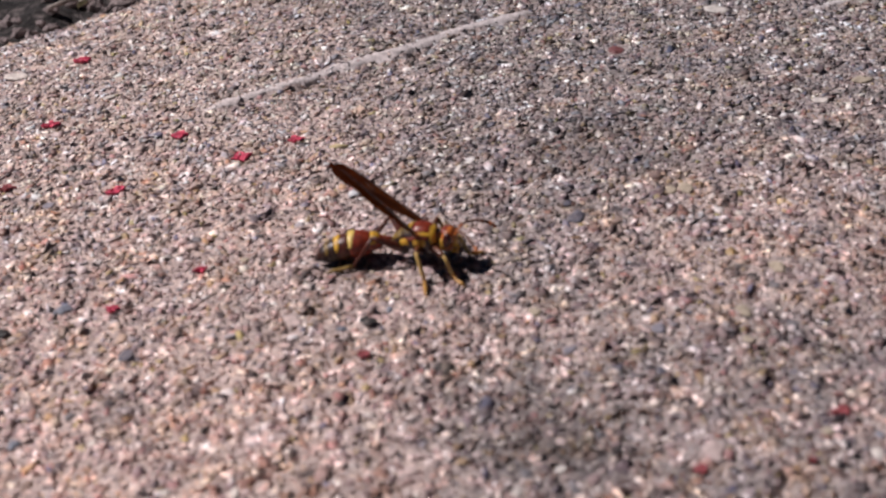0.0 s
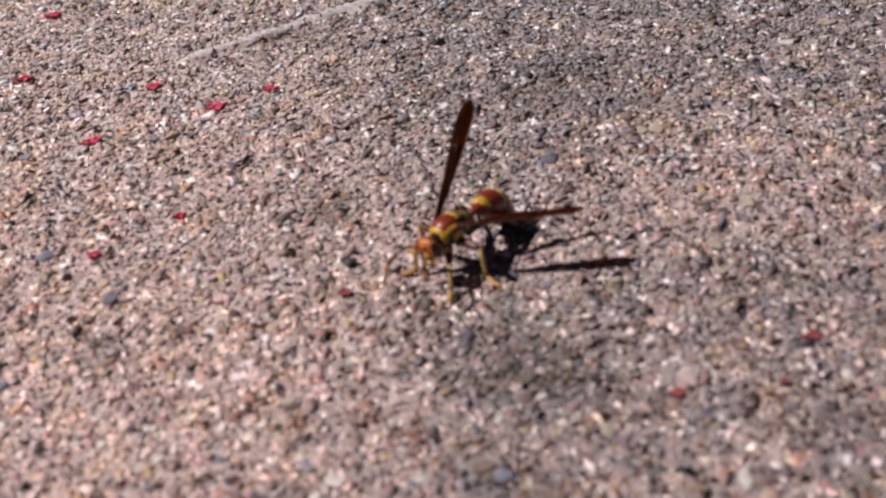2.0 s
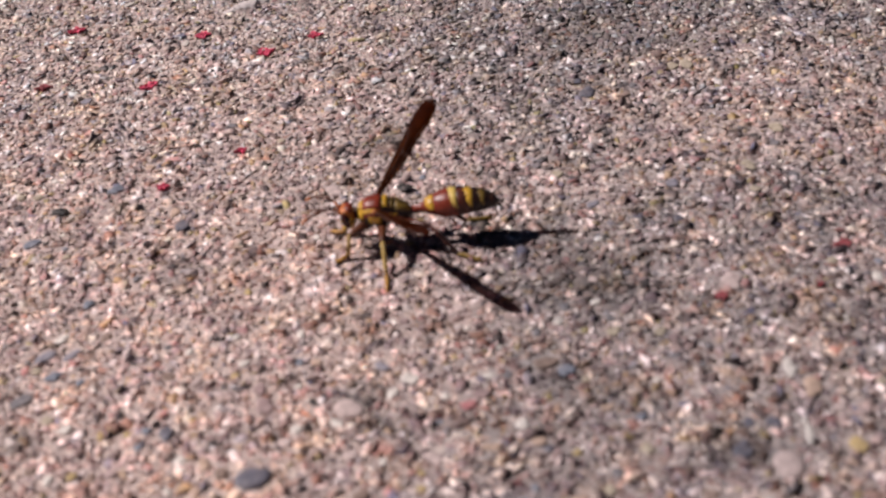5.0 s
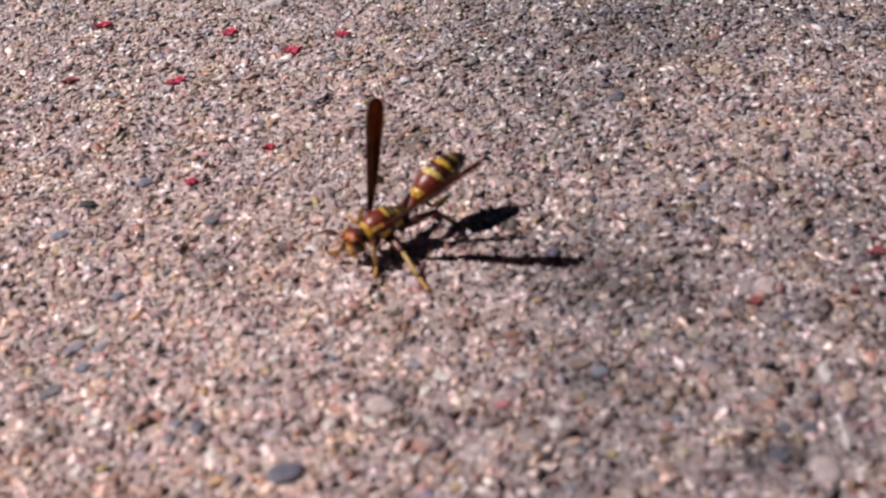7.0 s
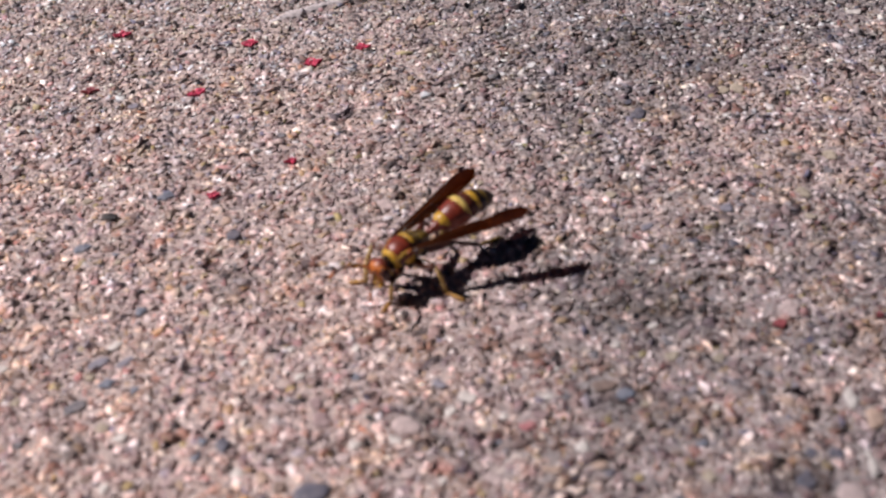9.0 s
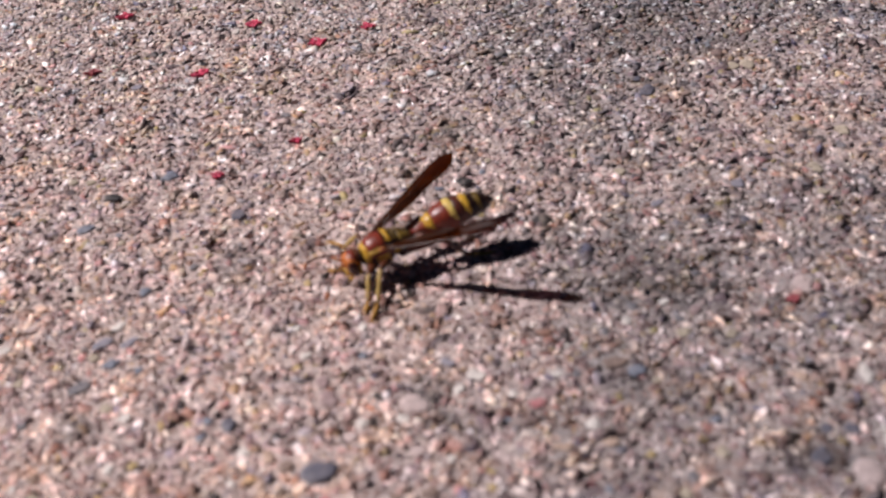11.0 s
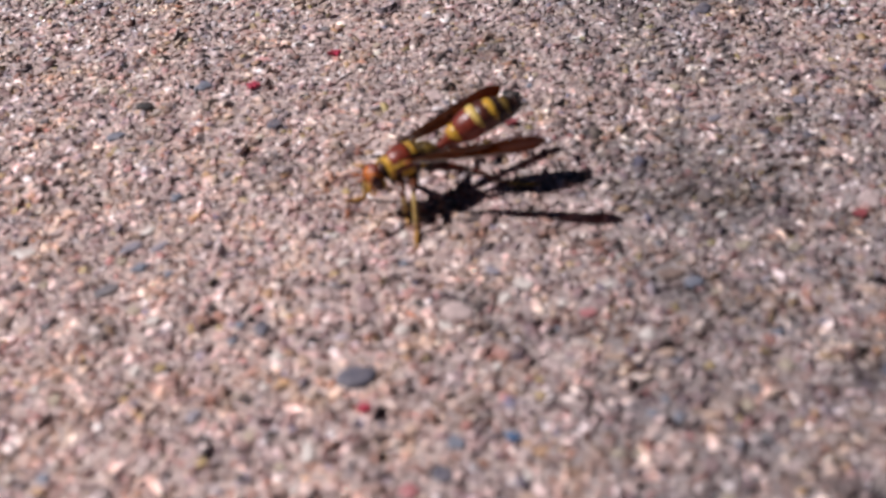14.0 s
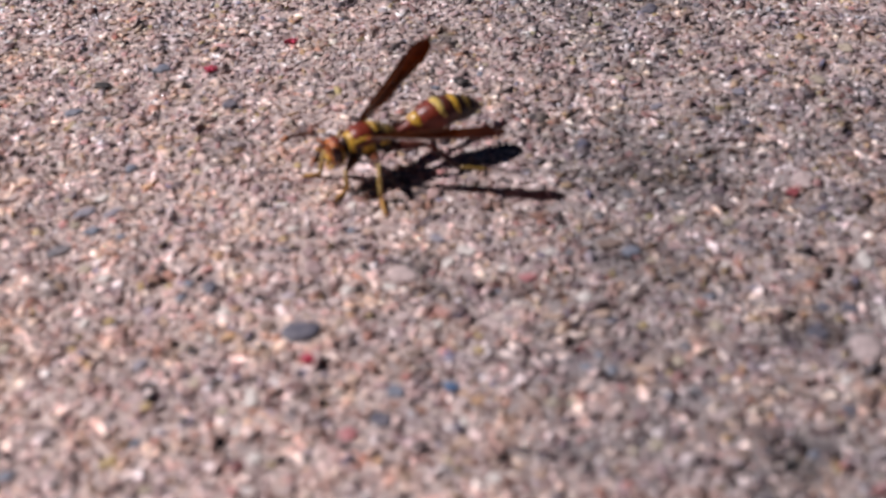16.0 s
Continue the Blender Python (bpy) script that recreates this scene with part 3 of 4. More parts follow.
for x, y, r, thin in (
        (-54.5, -46.6, 0.7, 0.75), (30.2, -42.3, 0.95, 0.75), (-39.2, -52.2, 0.75, 0.75), (-9.4, -41.2, 0.45, 0.75),
        (5.2, -39.0, 0.5, 0.75), (-42.1, -34.1, 0.49, 0.8), (-26.3, -9.0, 0.5, 0.7), (-9.2, -39.2, 0.35, 0.9), (-37.1, -46.0, 0.47, 0.9),):
    pebble("ochre_pebble", x, y, r, r * thin, x * 3, OCHRE, "small ochre-yellow stone set in the concrete", "yellow stones in the slab", 0.3)
for x, y, r, thin in (
        (-19.2, -27.9, 0.44, 0.7), (-33.8, -47.9, 0.46, 0.8), (13.4, -57.0, 0.6, 0.7),):
    pebble("black_pebble", x, y, r, r * thin, x * 3, COAL, "tiny black stone set in the concrete", "black stones in the slab", 0.3)
for x, y, r, thin in (
        (25.2, -17.2, 1.2, 0.75), (-15.7, -29.3, 1.42, 0.8), (-7.8, -37.4, 0.92, 0.6), (23.4, -43.6, 1.62, 0.8), (-16.4, 9.6, 1.03, 0.7),
        (9.2, -51.1, 0.67, 0.8),):
    pebble("pink_pebble", x, y, r, r * thin, x * 3, PINK, "flat pale pink stone set in the concrete", "pink stones in the slab", 0.2)
for x, y, r, thin in (
        (-24.5, -25.3, 0.9, 0.6), (-23.9, -27.7, 1.15, 0.7), (-2.7, -29.6, 0.75, 0.7), (17.3, -24.9, 0.55, 0.9), (3.1, -50.4, 0.68, 0.9),):
    pebble("mauve_pebble", x, y, r, r * thin, x * 3, MAUVE, "dull mauve stone set in the concrete", "mauve stones in the slab", 0.3)
for x, y, r, thin in (
        (31.5, 30.0, 1.1, 0.75), (61.1, 54.5, 1.2, 0.75), (33.0, 4.0, 0.9, 0.75), (11.7, -22.9, 0.72, 0.7), (16.2, -23.7, 0.66, 0.7),
        (29.7, 29.6, 0.88, 0.7), (38.5, 11.4, 1.0, 0.8), (32.4, -1.1, 0.62, 0.8), (10.5, 7.4, 0.67, 0.8), (-33.4, -43.4, 0.58, 0.7),):
    pebble("tan_pebble", x, y, r, r * thin, x * 3, TAN, "tan stone set in the concrete", "tan stones in the slab", 0.3)
for x, y, r, thin in (
        (28.8, 70.6, 1.3, 0.75), (-0.8, -42.0, 0.48, 0.8), (-29.0, -53.7, 0.58, 1),):
    pebble("wine_pebble", x, y, r, r * thin, x * 3, WINE, "dark wine-red stone set in the concrete", "red stones in the slab", 0.3)
for x, y, r, thin in (
        (-4.0, -31.0, 0.7, 0.85), (-20.5, -50.6, 0.77, 0.9),):
    pebble("rose_pebble", x, y, r, r * thin, x * 3, ROSE, "dull rose-red stone set in the concrete", "red stones in the slab", 0.3)
for x, y, r, thin in (
        (-11.9, -45.5, 0.66, 0.8),):
    pebble("blue_pebble", x, y, r, r * thin, x * 3, BLUE, "small angular deep blue stone set in the concrete", "", 0.3)
for x, y, r in ((-65.9, 1.0, 1.1), (-50.3, 11.5, 0.95), (-8.0, 7.5, 0.85)):
    pebble("dark_crumb", x, y, r, r * 0.75, x * 4, COAL, "dark crumb of dirt lodged in a pit of the concrete", "dark crumbs", 0.9)


def scatter_stones():
    """Coarser bits of gravel in the near part of the slab, each its own stone on a few shared shapes."""
    rng = random.Random(77)
    kinds = []
    for name, material, word in (("brown_stone", UMBER, "brown"), ("grey_stone", ASH, "grey"), ("blue_stone", BLUEGREY, "blue-grey"), ("peach_stone", PEACH, "peach"),
                                 ("rose_stone", MAUVE, "dull mauve"), ("pale_stone", QUARTZ, "white"), ("tan_stone", TAN, "tan"), ("pink_stone", PINK, "pale pink")):
        for shape in range(2):
            bm = ellipsoid((0, 0, 0), (1.0, 0.78, 0.4), sides=9, rings=6)
            for v in bm.verts:
                v.co *= 1 + 0.5 * noise.noise(v.co * 1.6 + Vector((shape * 5.3, len(kinds) * 2.9, 1.1)))
                v.co.z = min(v.co.z, 0.3)
            kinds.append((name, mesh_of(name, bm, material, smooth=False), word))
    placed = 0
    while placed < 220:
        x, y = rng.uniform(-62, 46), rng.uniform(-58, 30) if placed < 150 else rng.uniform(-58, -16)
        size = rng.uniform(0.45, 0.85) * (1.0 if y < -10 else 0.85)
        if x < -58 - 0.3 * (y + 60) or x > 26 + 0.6 * (y + 60) or any((x - cx) ** 2 + (y - cy) ** 2 < (cr + size + 0.6) ** 2 for cx, cy, cr in CLEAR):
            continue
        name, data, word = kinds[rng.choices(range(len(kinds)), (3, 3, 1.6, 1.6, 1, 1, 1.5, 1.5, 0.6, 0.6, 2, 2, 1.4, 1.4, 2.4, 2.4))[0]]
        ob = new(name, data)
        ob.matrix_world = Matrix.LocRotScale((x * MM, y * MM, (height_at(x, y) + 0.06) * MM), Euler((rng.uniform(-0.15, 0.15), rng.uniform(-0.15, 0.15), rng.uniform(0, 6.3))), (size,) * 3)
        tagged(ob, f"tiny {word} bit of gravel set in the concrete", "gravel", f"{word} gravel in the slab")
        CLEAR.append((x, y, size * 0.8))
        placed += 1


scatter_stones()


def paint_fleck(x, y, size, seed, paint):
    """A thin ragged flake of paint that hugs the rough face."""
    rng = random.Random(seed)
    bm = bmesh.new()
    sides, rings = 16, 3
    reach = [size * (0.55 + 0.65 * rng.random()) * (1.25 if k % 8 in (0, 1) else 0.85) for k in range(sides)]
    layers = []
    for lift in (0.24, -0.1):
        hub = bm.verts.new((0, 0, lift))
        rows = [[bm.verts.new((reach[k] * s / rings * math.cos(k * math.tau / sides), 1.05 * reach[k] * s / rings * math.sin(k * math.tau / sides),
                               lift + 0.5 * (height_at(x + reach[k] * s / rings * math.cos(k * math.tau / sides), y) - height_at(x, y)) + rng.uniform(-0.05, 0.2)))
                 for k in range(sides)] for s in range(1, rings + 1)]
        layers.append((hub, rows))
    for hub, rows in layers:
        for k in range(sides):
            j = (k + 1) % sides
            bm.faces.new((hub, rows[0][k], rows[0][j]))
            for a, b in zip(rows, rows[1:]):
                bm.faces.new((a[k], b[k], b[j], a[j]))
    for k in range(sides):
        j = (k + 1) % sides
        bm.faces.new((layers[0][1][-1][k], layers[0][1][-1][j], layers[1][1][-1][j], layers[1][1][-1][k]))
    ob = new("paint_fleck", mesh_of("paint_fleck", bm, paint, smooth=False))
    ob.location = (x * MM, y * MM, (height_at(x, y) + 0.21) * MM)
    tagged(ob, "tiny crimson paint fleck stuck on the concrete" if paint is CRIMSON else "tiny dull red paint fleck on the concrete", "paint fleck", "red flecks on the slab")


for k, (x, y, size) in enumerate((
        (-55.7, 62.6, 1.0), (-35.5, 55.9, 1.05), (-18.7, 51.4, 1.0), (-26.1, 48.1, 1.35), (-42.5, 42.0, 1.15), (-28.4, 21.1, 0.75), (-38.0, 14.5, 0.7),
        (-8.5, 2.2, 0.75), (38.6, -13.1, 0.75), (23.6, -19.4, 0.7), (-24.1, -41.3, 0.55), (-55.1, 84.2, 1.1), (-58.0, 45.3, 0.9), (33.9, -19.7, 0.35))):
    paint_fleck(x, y - 0.35, size * 1.05, 40 + k, DULL_RED if k in (7, 8, 9, 12, 13) else CRIMSON)


build_grains()


# ---- litter on the soil past the slab's edge ----
def twig(points, thick, label):
    bm = tube(points, [thick * (1 - 0.12 * k) for k in range(len(points))], 9)
    ob = new("dry_twig", mesh_of("dry_twig", bm, BARK))
    return tagged(ob, label, "twig", "twigs beside the slab")


twig([(-69.6, 118.0, -3.9), (-67.2, 119.6, -3.6), (-65.0, 121.6, -3.8)], 0.5, "short pale dry twig lying on the soil")


def dry_leaf(x, y, z, size, turn):
    """A curled scrap of leaf with thickness."""
    bm, skins = bmesh.new(), []
    for lift in (0.0, -0.12):
        rows = []
        for i in range(9):
            s = i / 8
            half = size * 0.42 * math.sin(math.pi * (0.06 + 0.88 * s)) ** 0.8
            rows.append([bm.verts.new((size * (s - 0.5) * 2, half * f, lift + 0.35 * size * (f * f - 0.3) + 0.2 * math.sin(5 * s))) for f in (-1, -0.5, 0, 0.5, 1)])
        skins.append(rows)
    for rows in skins:
        for a, b in zip(rows, rows[1:]):
            for k in range(4):
                bm.faces.new((a[k], a[k + 1], b[k + 1], b[k]))
    top, base = skins
    for i in range(8):
        bm.faces.new((top[i][0], top[i + 1][0], base[i + 1][0], base[i][0]))
        bm.faces.new((top[i][4], base[i][4], base[i + 1][4], top[i + 1][4]))
    for i in (0, 8):
        for k in range(4):
            bm.faces.new((top[i][k], top[i][k + 1], base[i][k + 1], base[i][k]))
    ob = new("dry_leaf", mesh_of("dry_leaf", bm, make_stone("leaf_scrap", (0.36, 0.33, 0.20), 0.8, 0.35, 0)))
    ob.matrix_world = Matrix.LocRotScale((x * MM, y * MM, z * MM), Euler((0.3, -0.2, radians(turn))), None)
    tagged(ob, "small curled olive-tan leaf scrap at the slab's edge", "leaf")


dry_leaf(-62.4, 115.4, -2.6, 1.3, 55)
CLOD = make_stone("clod", (0.24, 0.195, 0.19), 0.95, 0.55, 0)
rng_clods = random.Random(5)
placed_clods = []
while len(placed_clods) < 34:
    x, y, r = rng_clods.uniform(-92, -50), rng_clods.uniform(106, 136), rng_clods.uniform(0.8, 2.4)
    if not EDGE_V + 3.5 < x * OUT[0] + y * OUT[1] < EDGE_V + 24 or any((x - a) ** 2 + (y - b) ** 2 < (0.8 * (r + c)) ** 2 for a, b, c in placed_clods):
        continue
    placed_clods.append((x, y, r))
    bm = ellipsoid((0, 0, 0), (r, r * 0.8, r * 0.62), (0, 0, 31 * x), sides=12, rings=8)
    for v in bm.verts:
        v.co *= 1 + 0.6 * noise.noise(v.co * (1.6 / r) + Vector((x, y, 2.2))) + 0.25 * noise.noise(v.co * (4.0 / r) + Vector((y, x, 0)))
    ob = new("soil_clod", mesh_of("soil_clod", bm, CLOD, smooth=False))
    ob.location = (x * MM, y * MM, soil_at(x, y) * MM)
    tagged(ob, "crumbly grey-brown clod of soil below the slab", "soil clod", "clods beside the slab")


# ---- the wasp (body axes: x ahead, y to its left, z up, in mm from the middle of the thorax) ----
REST = 4.6
wasp = tagged(new("wasp"), "maroon paper wasp with yellow bands and smoky brown wings", "wasp")
TORSO = [(3.05, 0.45, 0.55, -0.25), (2.75, 0.95, 1.05, -0.15), (2.2, 1.35, 1.38, -0.05), (1.5, 1.62, 1.58, 0.02), (0.7, 1.74, 1.66, 0.05), (-0.2, 1.68, 1.60, 0.02),
         (-1.0, 1.52, 1.46, -0.06), (-1.8, 1.30, 1.26, -0.2), (-2.5, 1.0, 1.0, -0.34), (-3.05, 0.62, 0.64, -0.45), (-3.4, 0.26, 0.3, -0.5)]


def lifted(bm, by=REST):
    bmesh.ops.translate(bm, vec=(0, 0, by), verts=bm.verts)
    return bm


def torso_at(x, angle, lift):
    for a, b in zip(TORSO, TORSO[1:]):
        if b[0] <= x <= a[0]:
            s = (a[0] - x) / (a[0] - b[0])
            hw, hh, zc = (a[k] + s * (b[k] - a[k]) for k in (1, 2, 3))
            return Vector((x, (hw + lift) * math.sin(angle), zc + (hh + lift) * math.cos(angle)))
    return Vector((x, 0, 0))


def plate(x0, x1, a0, a1, lift=0.07, bm=None):
    """A shield of chitin that follows the thorax: from x0 to x1, and from angle a0 to a1 off the top."""
    bm = bm or bmesh.new()
    nx, na = 7, 11
    skins = []
    for deep in (1, 0):
        rows = []
        for i in range(nx + 1):
            row = []
            for j in range(na + 1):
                rim = min(1.0, 6 * min(i / nx, 1 - i / nx), 6 * min(j / na, 1 - j / na))
                up = lift * (0.35 + 0.65 * rim) if deep else -0.08
                row.append(bm.verts.new(torso_at(x0 + (x1 - x0) * i / nx, radians(a0 + (a1 - a0) * j / na), up)))
            rows.append(row)
        skins.append(rows)
    for rows in skins:
        for i in range(nx):
            for j in range(na):
                bm.faces.new((rows[i][j], rows[i + 1][j], rows[i + 1][j + 1], rows[i][j + 1]))
    a, b = skins
    for i in range(nx):
        bm.faces.new((a[i][0], a[i + 1][0], b[i + 1][0], b[i][0]))
        bm.faces.new((a[i][na], b[i][na], b[i + 1][na], a[i + 1][na]))
    for j in range(na):
        bm.faces.new((a[0][j], b[0][j], b[0][j + 1], a[0][j + 1]))
        bm.faces.new((a[nx][j], a[nx][j + 1], b[nx][j + 1], b[nx][j]))
    return bm


thorax = part("thorax", lifted(loft_x(TORSO, 28)), DARK, wasp, "dark brown rounded thorax")
part("scutum", lifted(plate(0.1, 2.3, -50, 50, 0.13)), MAROON, thorax, "maroon shield on the back")
part("collar", lifted(plate(2.2, 2.72, -105, 105, 0.10)), YELLOW, thorax, "yellow collar")
for s in (-1, 1):
    part("collar_arm", lifted(plate(0.75, 2.3, s * 49, s * 66, 0.09)), YELLOW, thorax, "yellow stripe along the shield")
    part("side_spot", lifted(plate(0.2, 1.6, s * 80, s * 118, 0.06)), YELLOW, thorax, "yellow spot on the flank")
    part("flank_plate", lifted(plate(-1.0, 2.1, s * 68, s * 83, 0.05)), MAROON, thorax, "maroon flank plate")
    part("rear_spot", lifted(plate(-1.7, -0.5, s * 72, s * 104, 0.06)), YELLOW, thorax, "yellow spot on the rear flank")
    part("rear_stripe", lifted(plate(-3.0, -1.45, s * 9, s * 60, 0.06)), OLIVE, thorax, "dull olive stripe on the rear slope")
    part("wing_cap", lifted(ellipsoid((0.75, s * 1.5, 0.85), (0.42, 0.26, 0.24))), ORANGE, thorax, "orange cap over the wing joint")
part("scutellum", lifted(plate(-0.62, -0.1, -44, 44, 0.14)), YELLOW, thorax, "yellow bar behind the shield")
part("rear_bar", lifted(plate(-1.2, -0.95, -46, 46, 0.10)), OLIVE, thorax, "thin dull olive bar")

feelers = []
head = part("head", lifted(ellipsoid((4.05, 0, -0.3), (0.88, 1.55, 1.42), (0, 14, 0), sides=24, rings=16)), ORANGE, wasp, "orange-red head")
part("neck", lifted(tube([(2.7, 0, -0.25), (3.1, 0, -0.3), (3.6, 0, -0.3)], [0.5, 0.42, 0.5])), DARK, head)
part("crown", lifted(ellipsoid((3.95, 0, 0.68), (0.62, 0.95, 0.5), (0, 10, 0))), MAROON, head, "maroon crown of the head")
part("clypeus", lifted(ellipsoid((4.72, 0, -0.95), (0.28, 0.72, 0.55), (0, 22, 0))), YELLOW, head, "yellow face plate")
part("face_band", lifted(ellipsoid((4.75, 0, -0.2), (0.22, 0.8, 0.2), (0, 12, 0))), YELLOW, head, "yellow band between the eyes")
for s in (-1, 1):
    part("eye", lifted(ellipsoid((4.22, s * 1.18, -0.15), (0.56, 0.46, 1.0), (s * 8, 14, 0))), EYE, head, "glossy dark brown compound eye")
    part("cheek", lifted(ellipsoid((3.62, s * 1.12, -0.55), (0.3, 0.34, 0.75))), YELLOW, head, "yellow cheek behind the eye")
    part("mandible", lifted(tube([(4.5, s * 0.6, -1.45), (4.75, s * 0.45, -1.8), (4.85, s * 0.12, -1.98)], [0.24, 0.2, 0.1])), YELLOW, head, "yellow jaw")
    feeler = tube([(0, 0, 0), (0.4, s * 0.25, 0.45), (0.95, s * 0.55, 0.85)], [0.13, 0.15, 0.16])
    tube([(0.95, s * 0.55, 0.85), (1.6, s * 1.0, 0.92), (2.3, s * 1.5, 0.72), (2.95, s * 1.95, 0.32), (3.4, s * 2.25, -0.08)],
         [0.12, 0.14, 0.17, 0.18, 0.18], bm=feeler, slot=1)
    tube([(3.4, s * 2.25, -0.08), (3.7, s * 2.45, -0.45), (3.92, s * 2.58, -0.85)], [0.18, 0.17, 0.08], bm=feeler, slot=2)
    feelers.append((s, part("antenna", feeler, (ORANGE, BROWN, ORANGE), head, "dark curved antenna with an orange tip")))

# the abdomen: six rings, each with its band, along the part's own x
RINGS = [
    (2.3, [(-0.15, 0.32, 0.34), (0.4, 0.36, 0.4), (1.0, 0.52, 0.55), (1.6, 0.95, 0.95), (2.1, 1.2, 1.15), (2.35, 1.2, 1.14)], (1.3, 2.42), MAROON, YELLOW),
    (2.6, [(-0.35, 0.95, 0.9), (0.2, 1.3, 1.25), (0.9, 1.58, 1.5), (1.7, 1.72, 1.62), (2.3, 1.72, 1.62), (2.65, 1.66, 1.56)], (1.85, 2.72), MAROON, PALE),
    (1.6, [(-0.5, 1.5, 1.42), (0.3, 1.64, 1.55), (1.0, 1.6, 1.52), (1.65, 1.5, 1.42)], (0.86, 1.72), DUSK, YELLOW),
]
RINGS += [
    (1.3, [(-0.5, 1.4, 1.34), (0.2, 1.48, 1.4), (0.8, 1.38, 1.3), (1.35, 1.22, 1.16)], (0.72, 1.4), DARK, OLIVE),
    (1.0, [(-0.5, 1.2, 1.14), (0.2, 1.18, 1.12), (0.6, 1.05, 1.0), (1.05, 0.82, 0.8)], (0.8, 1.06), DARK, BROWN),
    (0.9, [(-0.5, 0.88, 0.85), (0.1, 0.8, 0.76), (0.5, 0.5, 0.48), (0.85, 0.2, 0.2), (1.05, 0.05, 0.05)], None, DARK, None),
]
RINGS = [(n, [(x, hw * 1.02, hh * 1.02) for x, hw, hh in shape], *rest) for n, shape, *rest in RINGS]
segments = []
for k, (length, shape, band, skin, paint) in enumerate(RINGS):
    ring = part("abdomen_segment", loft_x([(x, hw, hh, 0.0) for x, hw, hh in shape], 24), skin, wasp,
                "maroon abdomen segment" if skin is MAROON else "dusky maroon abdomen segment" if skin is DUSK else "blackish brown abdomen segment")
    if band:
        def radius(x, slot):
            return float(np.interp(x, [r[0] for r in shape], [r[slot] for r in shape]))
        a, b = band
        bm = bmesh.new()
        rows = []
        steps = 24
        for up in (0.04, -0.1):
            for f in (0.0, 0.15, 0.5, 0.85, 1.0):
                row = []
                for j in range(steps + 1):
                    ang = radians(-84 + 168 * j / steps)
                    wide = (b - a) * max(0.04, math.cos(ang * 90 / 87) ** (0.3 if k == 0 else 0.5)) * (1 + 0.08 * math.sin(5 * ang + k))
                    x = b - wide * (1 - f)
                    rise = up if 0 < f < 1 else min(up, -0.02)
                    row.append(bm.verts.new((x, (radius(x, 1) + rise) * math.sin(ang), (radius(x, 2) + rise) * math.cos(ang))))
                rows.append(row)
        for top, base in ((0, 5),):
            for i in range(4):
                for j in range(steps):
                    bm.faces.new((rows[top + i][j], rows[top + i][j + 1], rows[top + i + 1][j + 1], rows[top + i + 1][j]))
                    bm.faces.new((rows[base + i][j], rows[base + i + 1][j], rows[base + i + 1][j + 1], rows[base + i][j + 1]))
            for j in range(steps):
                bm.faces.new((rows[0][j], rows[5][j], rows[5][j + 1], rows[0][j + 1]))
                bm.faces.new((rows[4][j], rows[4][j + 1], rows[9][j + 1], rows[9][j]))
            for i in range(4):
                bm.faces.new((rows[i][0], rows[i + 1][0], rows[5 + i + 1][0], rows[5 + i][0]))
                bm.faces.new((rows[i][steps], rows[5 + i][steps], rows[5 + i + 1][steps], rows[i + 1][steps]))
        part("band", bm, paint, ring, "bright yellow band" if paint is YELLOW else "dull brown band" if paint is BROWN else "dull olive band" if paint is OLIVE else "pale yellow band")
    segments.append(ring)


def wing_blade(length, widths, fold, thick=0.035):
    """A long blade along x: widths are (share of the length, front edge, rear edge)."""
    bm = bmesh.new()
    nx, ny = 26, 8
    skins = []
    for side in (1, -1):
        rows = []
        for i in range(nx + 1):
            s = i / nx
            front = float(np.interp(s, [w[0] for w in widths], [w[1] for w in widths]))
            rear = float(np.interp(s, [w[0] for w in widths], [w[2] for w in widths]))
            row = []
            for j in range(ny + 1):
                f = j / ny
                y = front + (rear - front) * f
                z = fold * math.sin(math.pi * f) * (0.3 + 0.7 * s) + 0.05 * math.sin(9 * s + 5 * f) - 0.35 * s * s
                row.append(bm.verts.new((s * length, y, z + side * thick / 2)))
            rows.append(row)
        skins.append(rows)
    for rows in skins:
        for i in range(nx):
            for j in range(ny):
                bm.faces.new((rows[i][j], rows[i + 1][j], rows[i + 1][j + 1], rows[i][j + 1]))
    a, b = skins
    for i in range(nx):
        bm.faces.new((a[i][0], a[i + 1][0], b[i + 1][0], b[i][0]))
        bm.faces.new((a[i][ny], b[i][ny], b[i + 1][ny], a[i + 1][ny]))
    for j in range(ny):
        bm.faces.new((a[0][j], b[0][j], b[0][j + 1], a[0][j + 1]))
        bm.faces.new((a[nx][j], a[nx][j + 1], b[nx][j + 1], b[nx][j]))
    return bm


FORE = [(0, 0.16, -0.16), (0.08, 0.26, -0.26), (0.25, 0.38, -0.5), (0.45, 0.5, -0.72), (0.65, 0.65, -1.0), (0.82, 0.72, -1.15), (0.92, 0.62, -1.05), (0.97, 0.36, -0.8), (1.0, -0.05, -0.4)]
FORE = [(s, front * 1.06, rear * 1.04) for s, front, rear in FORE]
HIND = [(0, 0.1, -0.1), (0.2, 0.25, -0.35), (0.5, 0.35, -0.6), (0.8, 0.3, -0.6), (0.94, 0.15, -0.45), (1.0, -0.1, -0.25)]


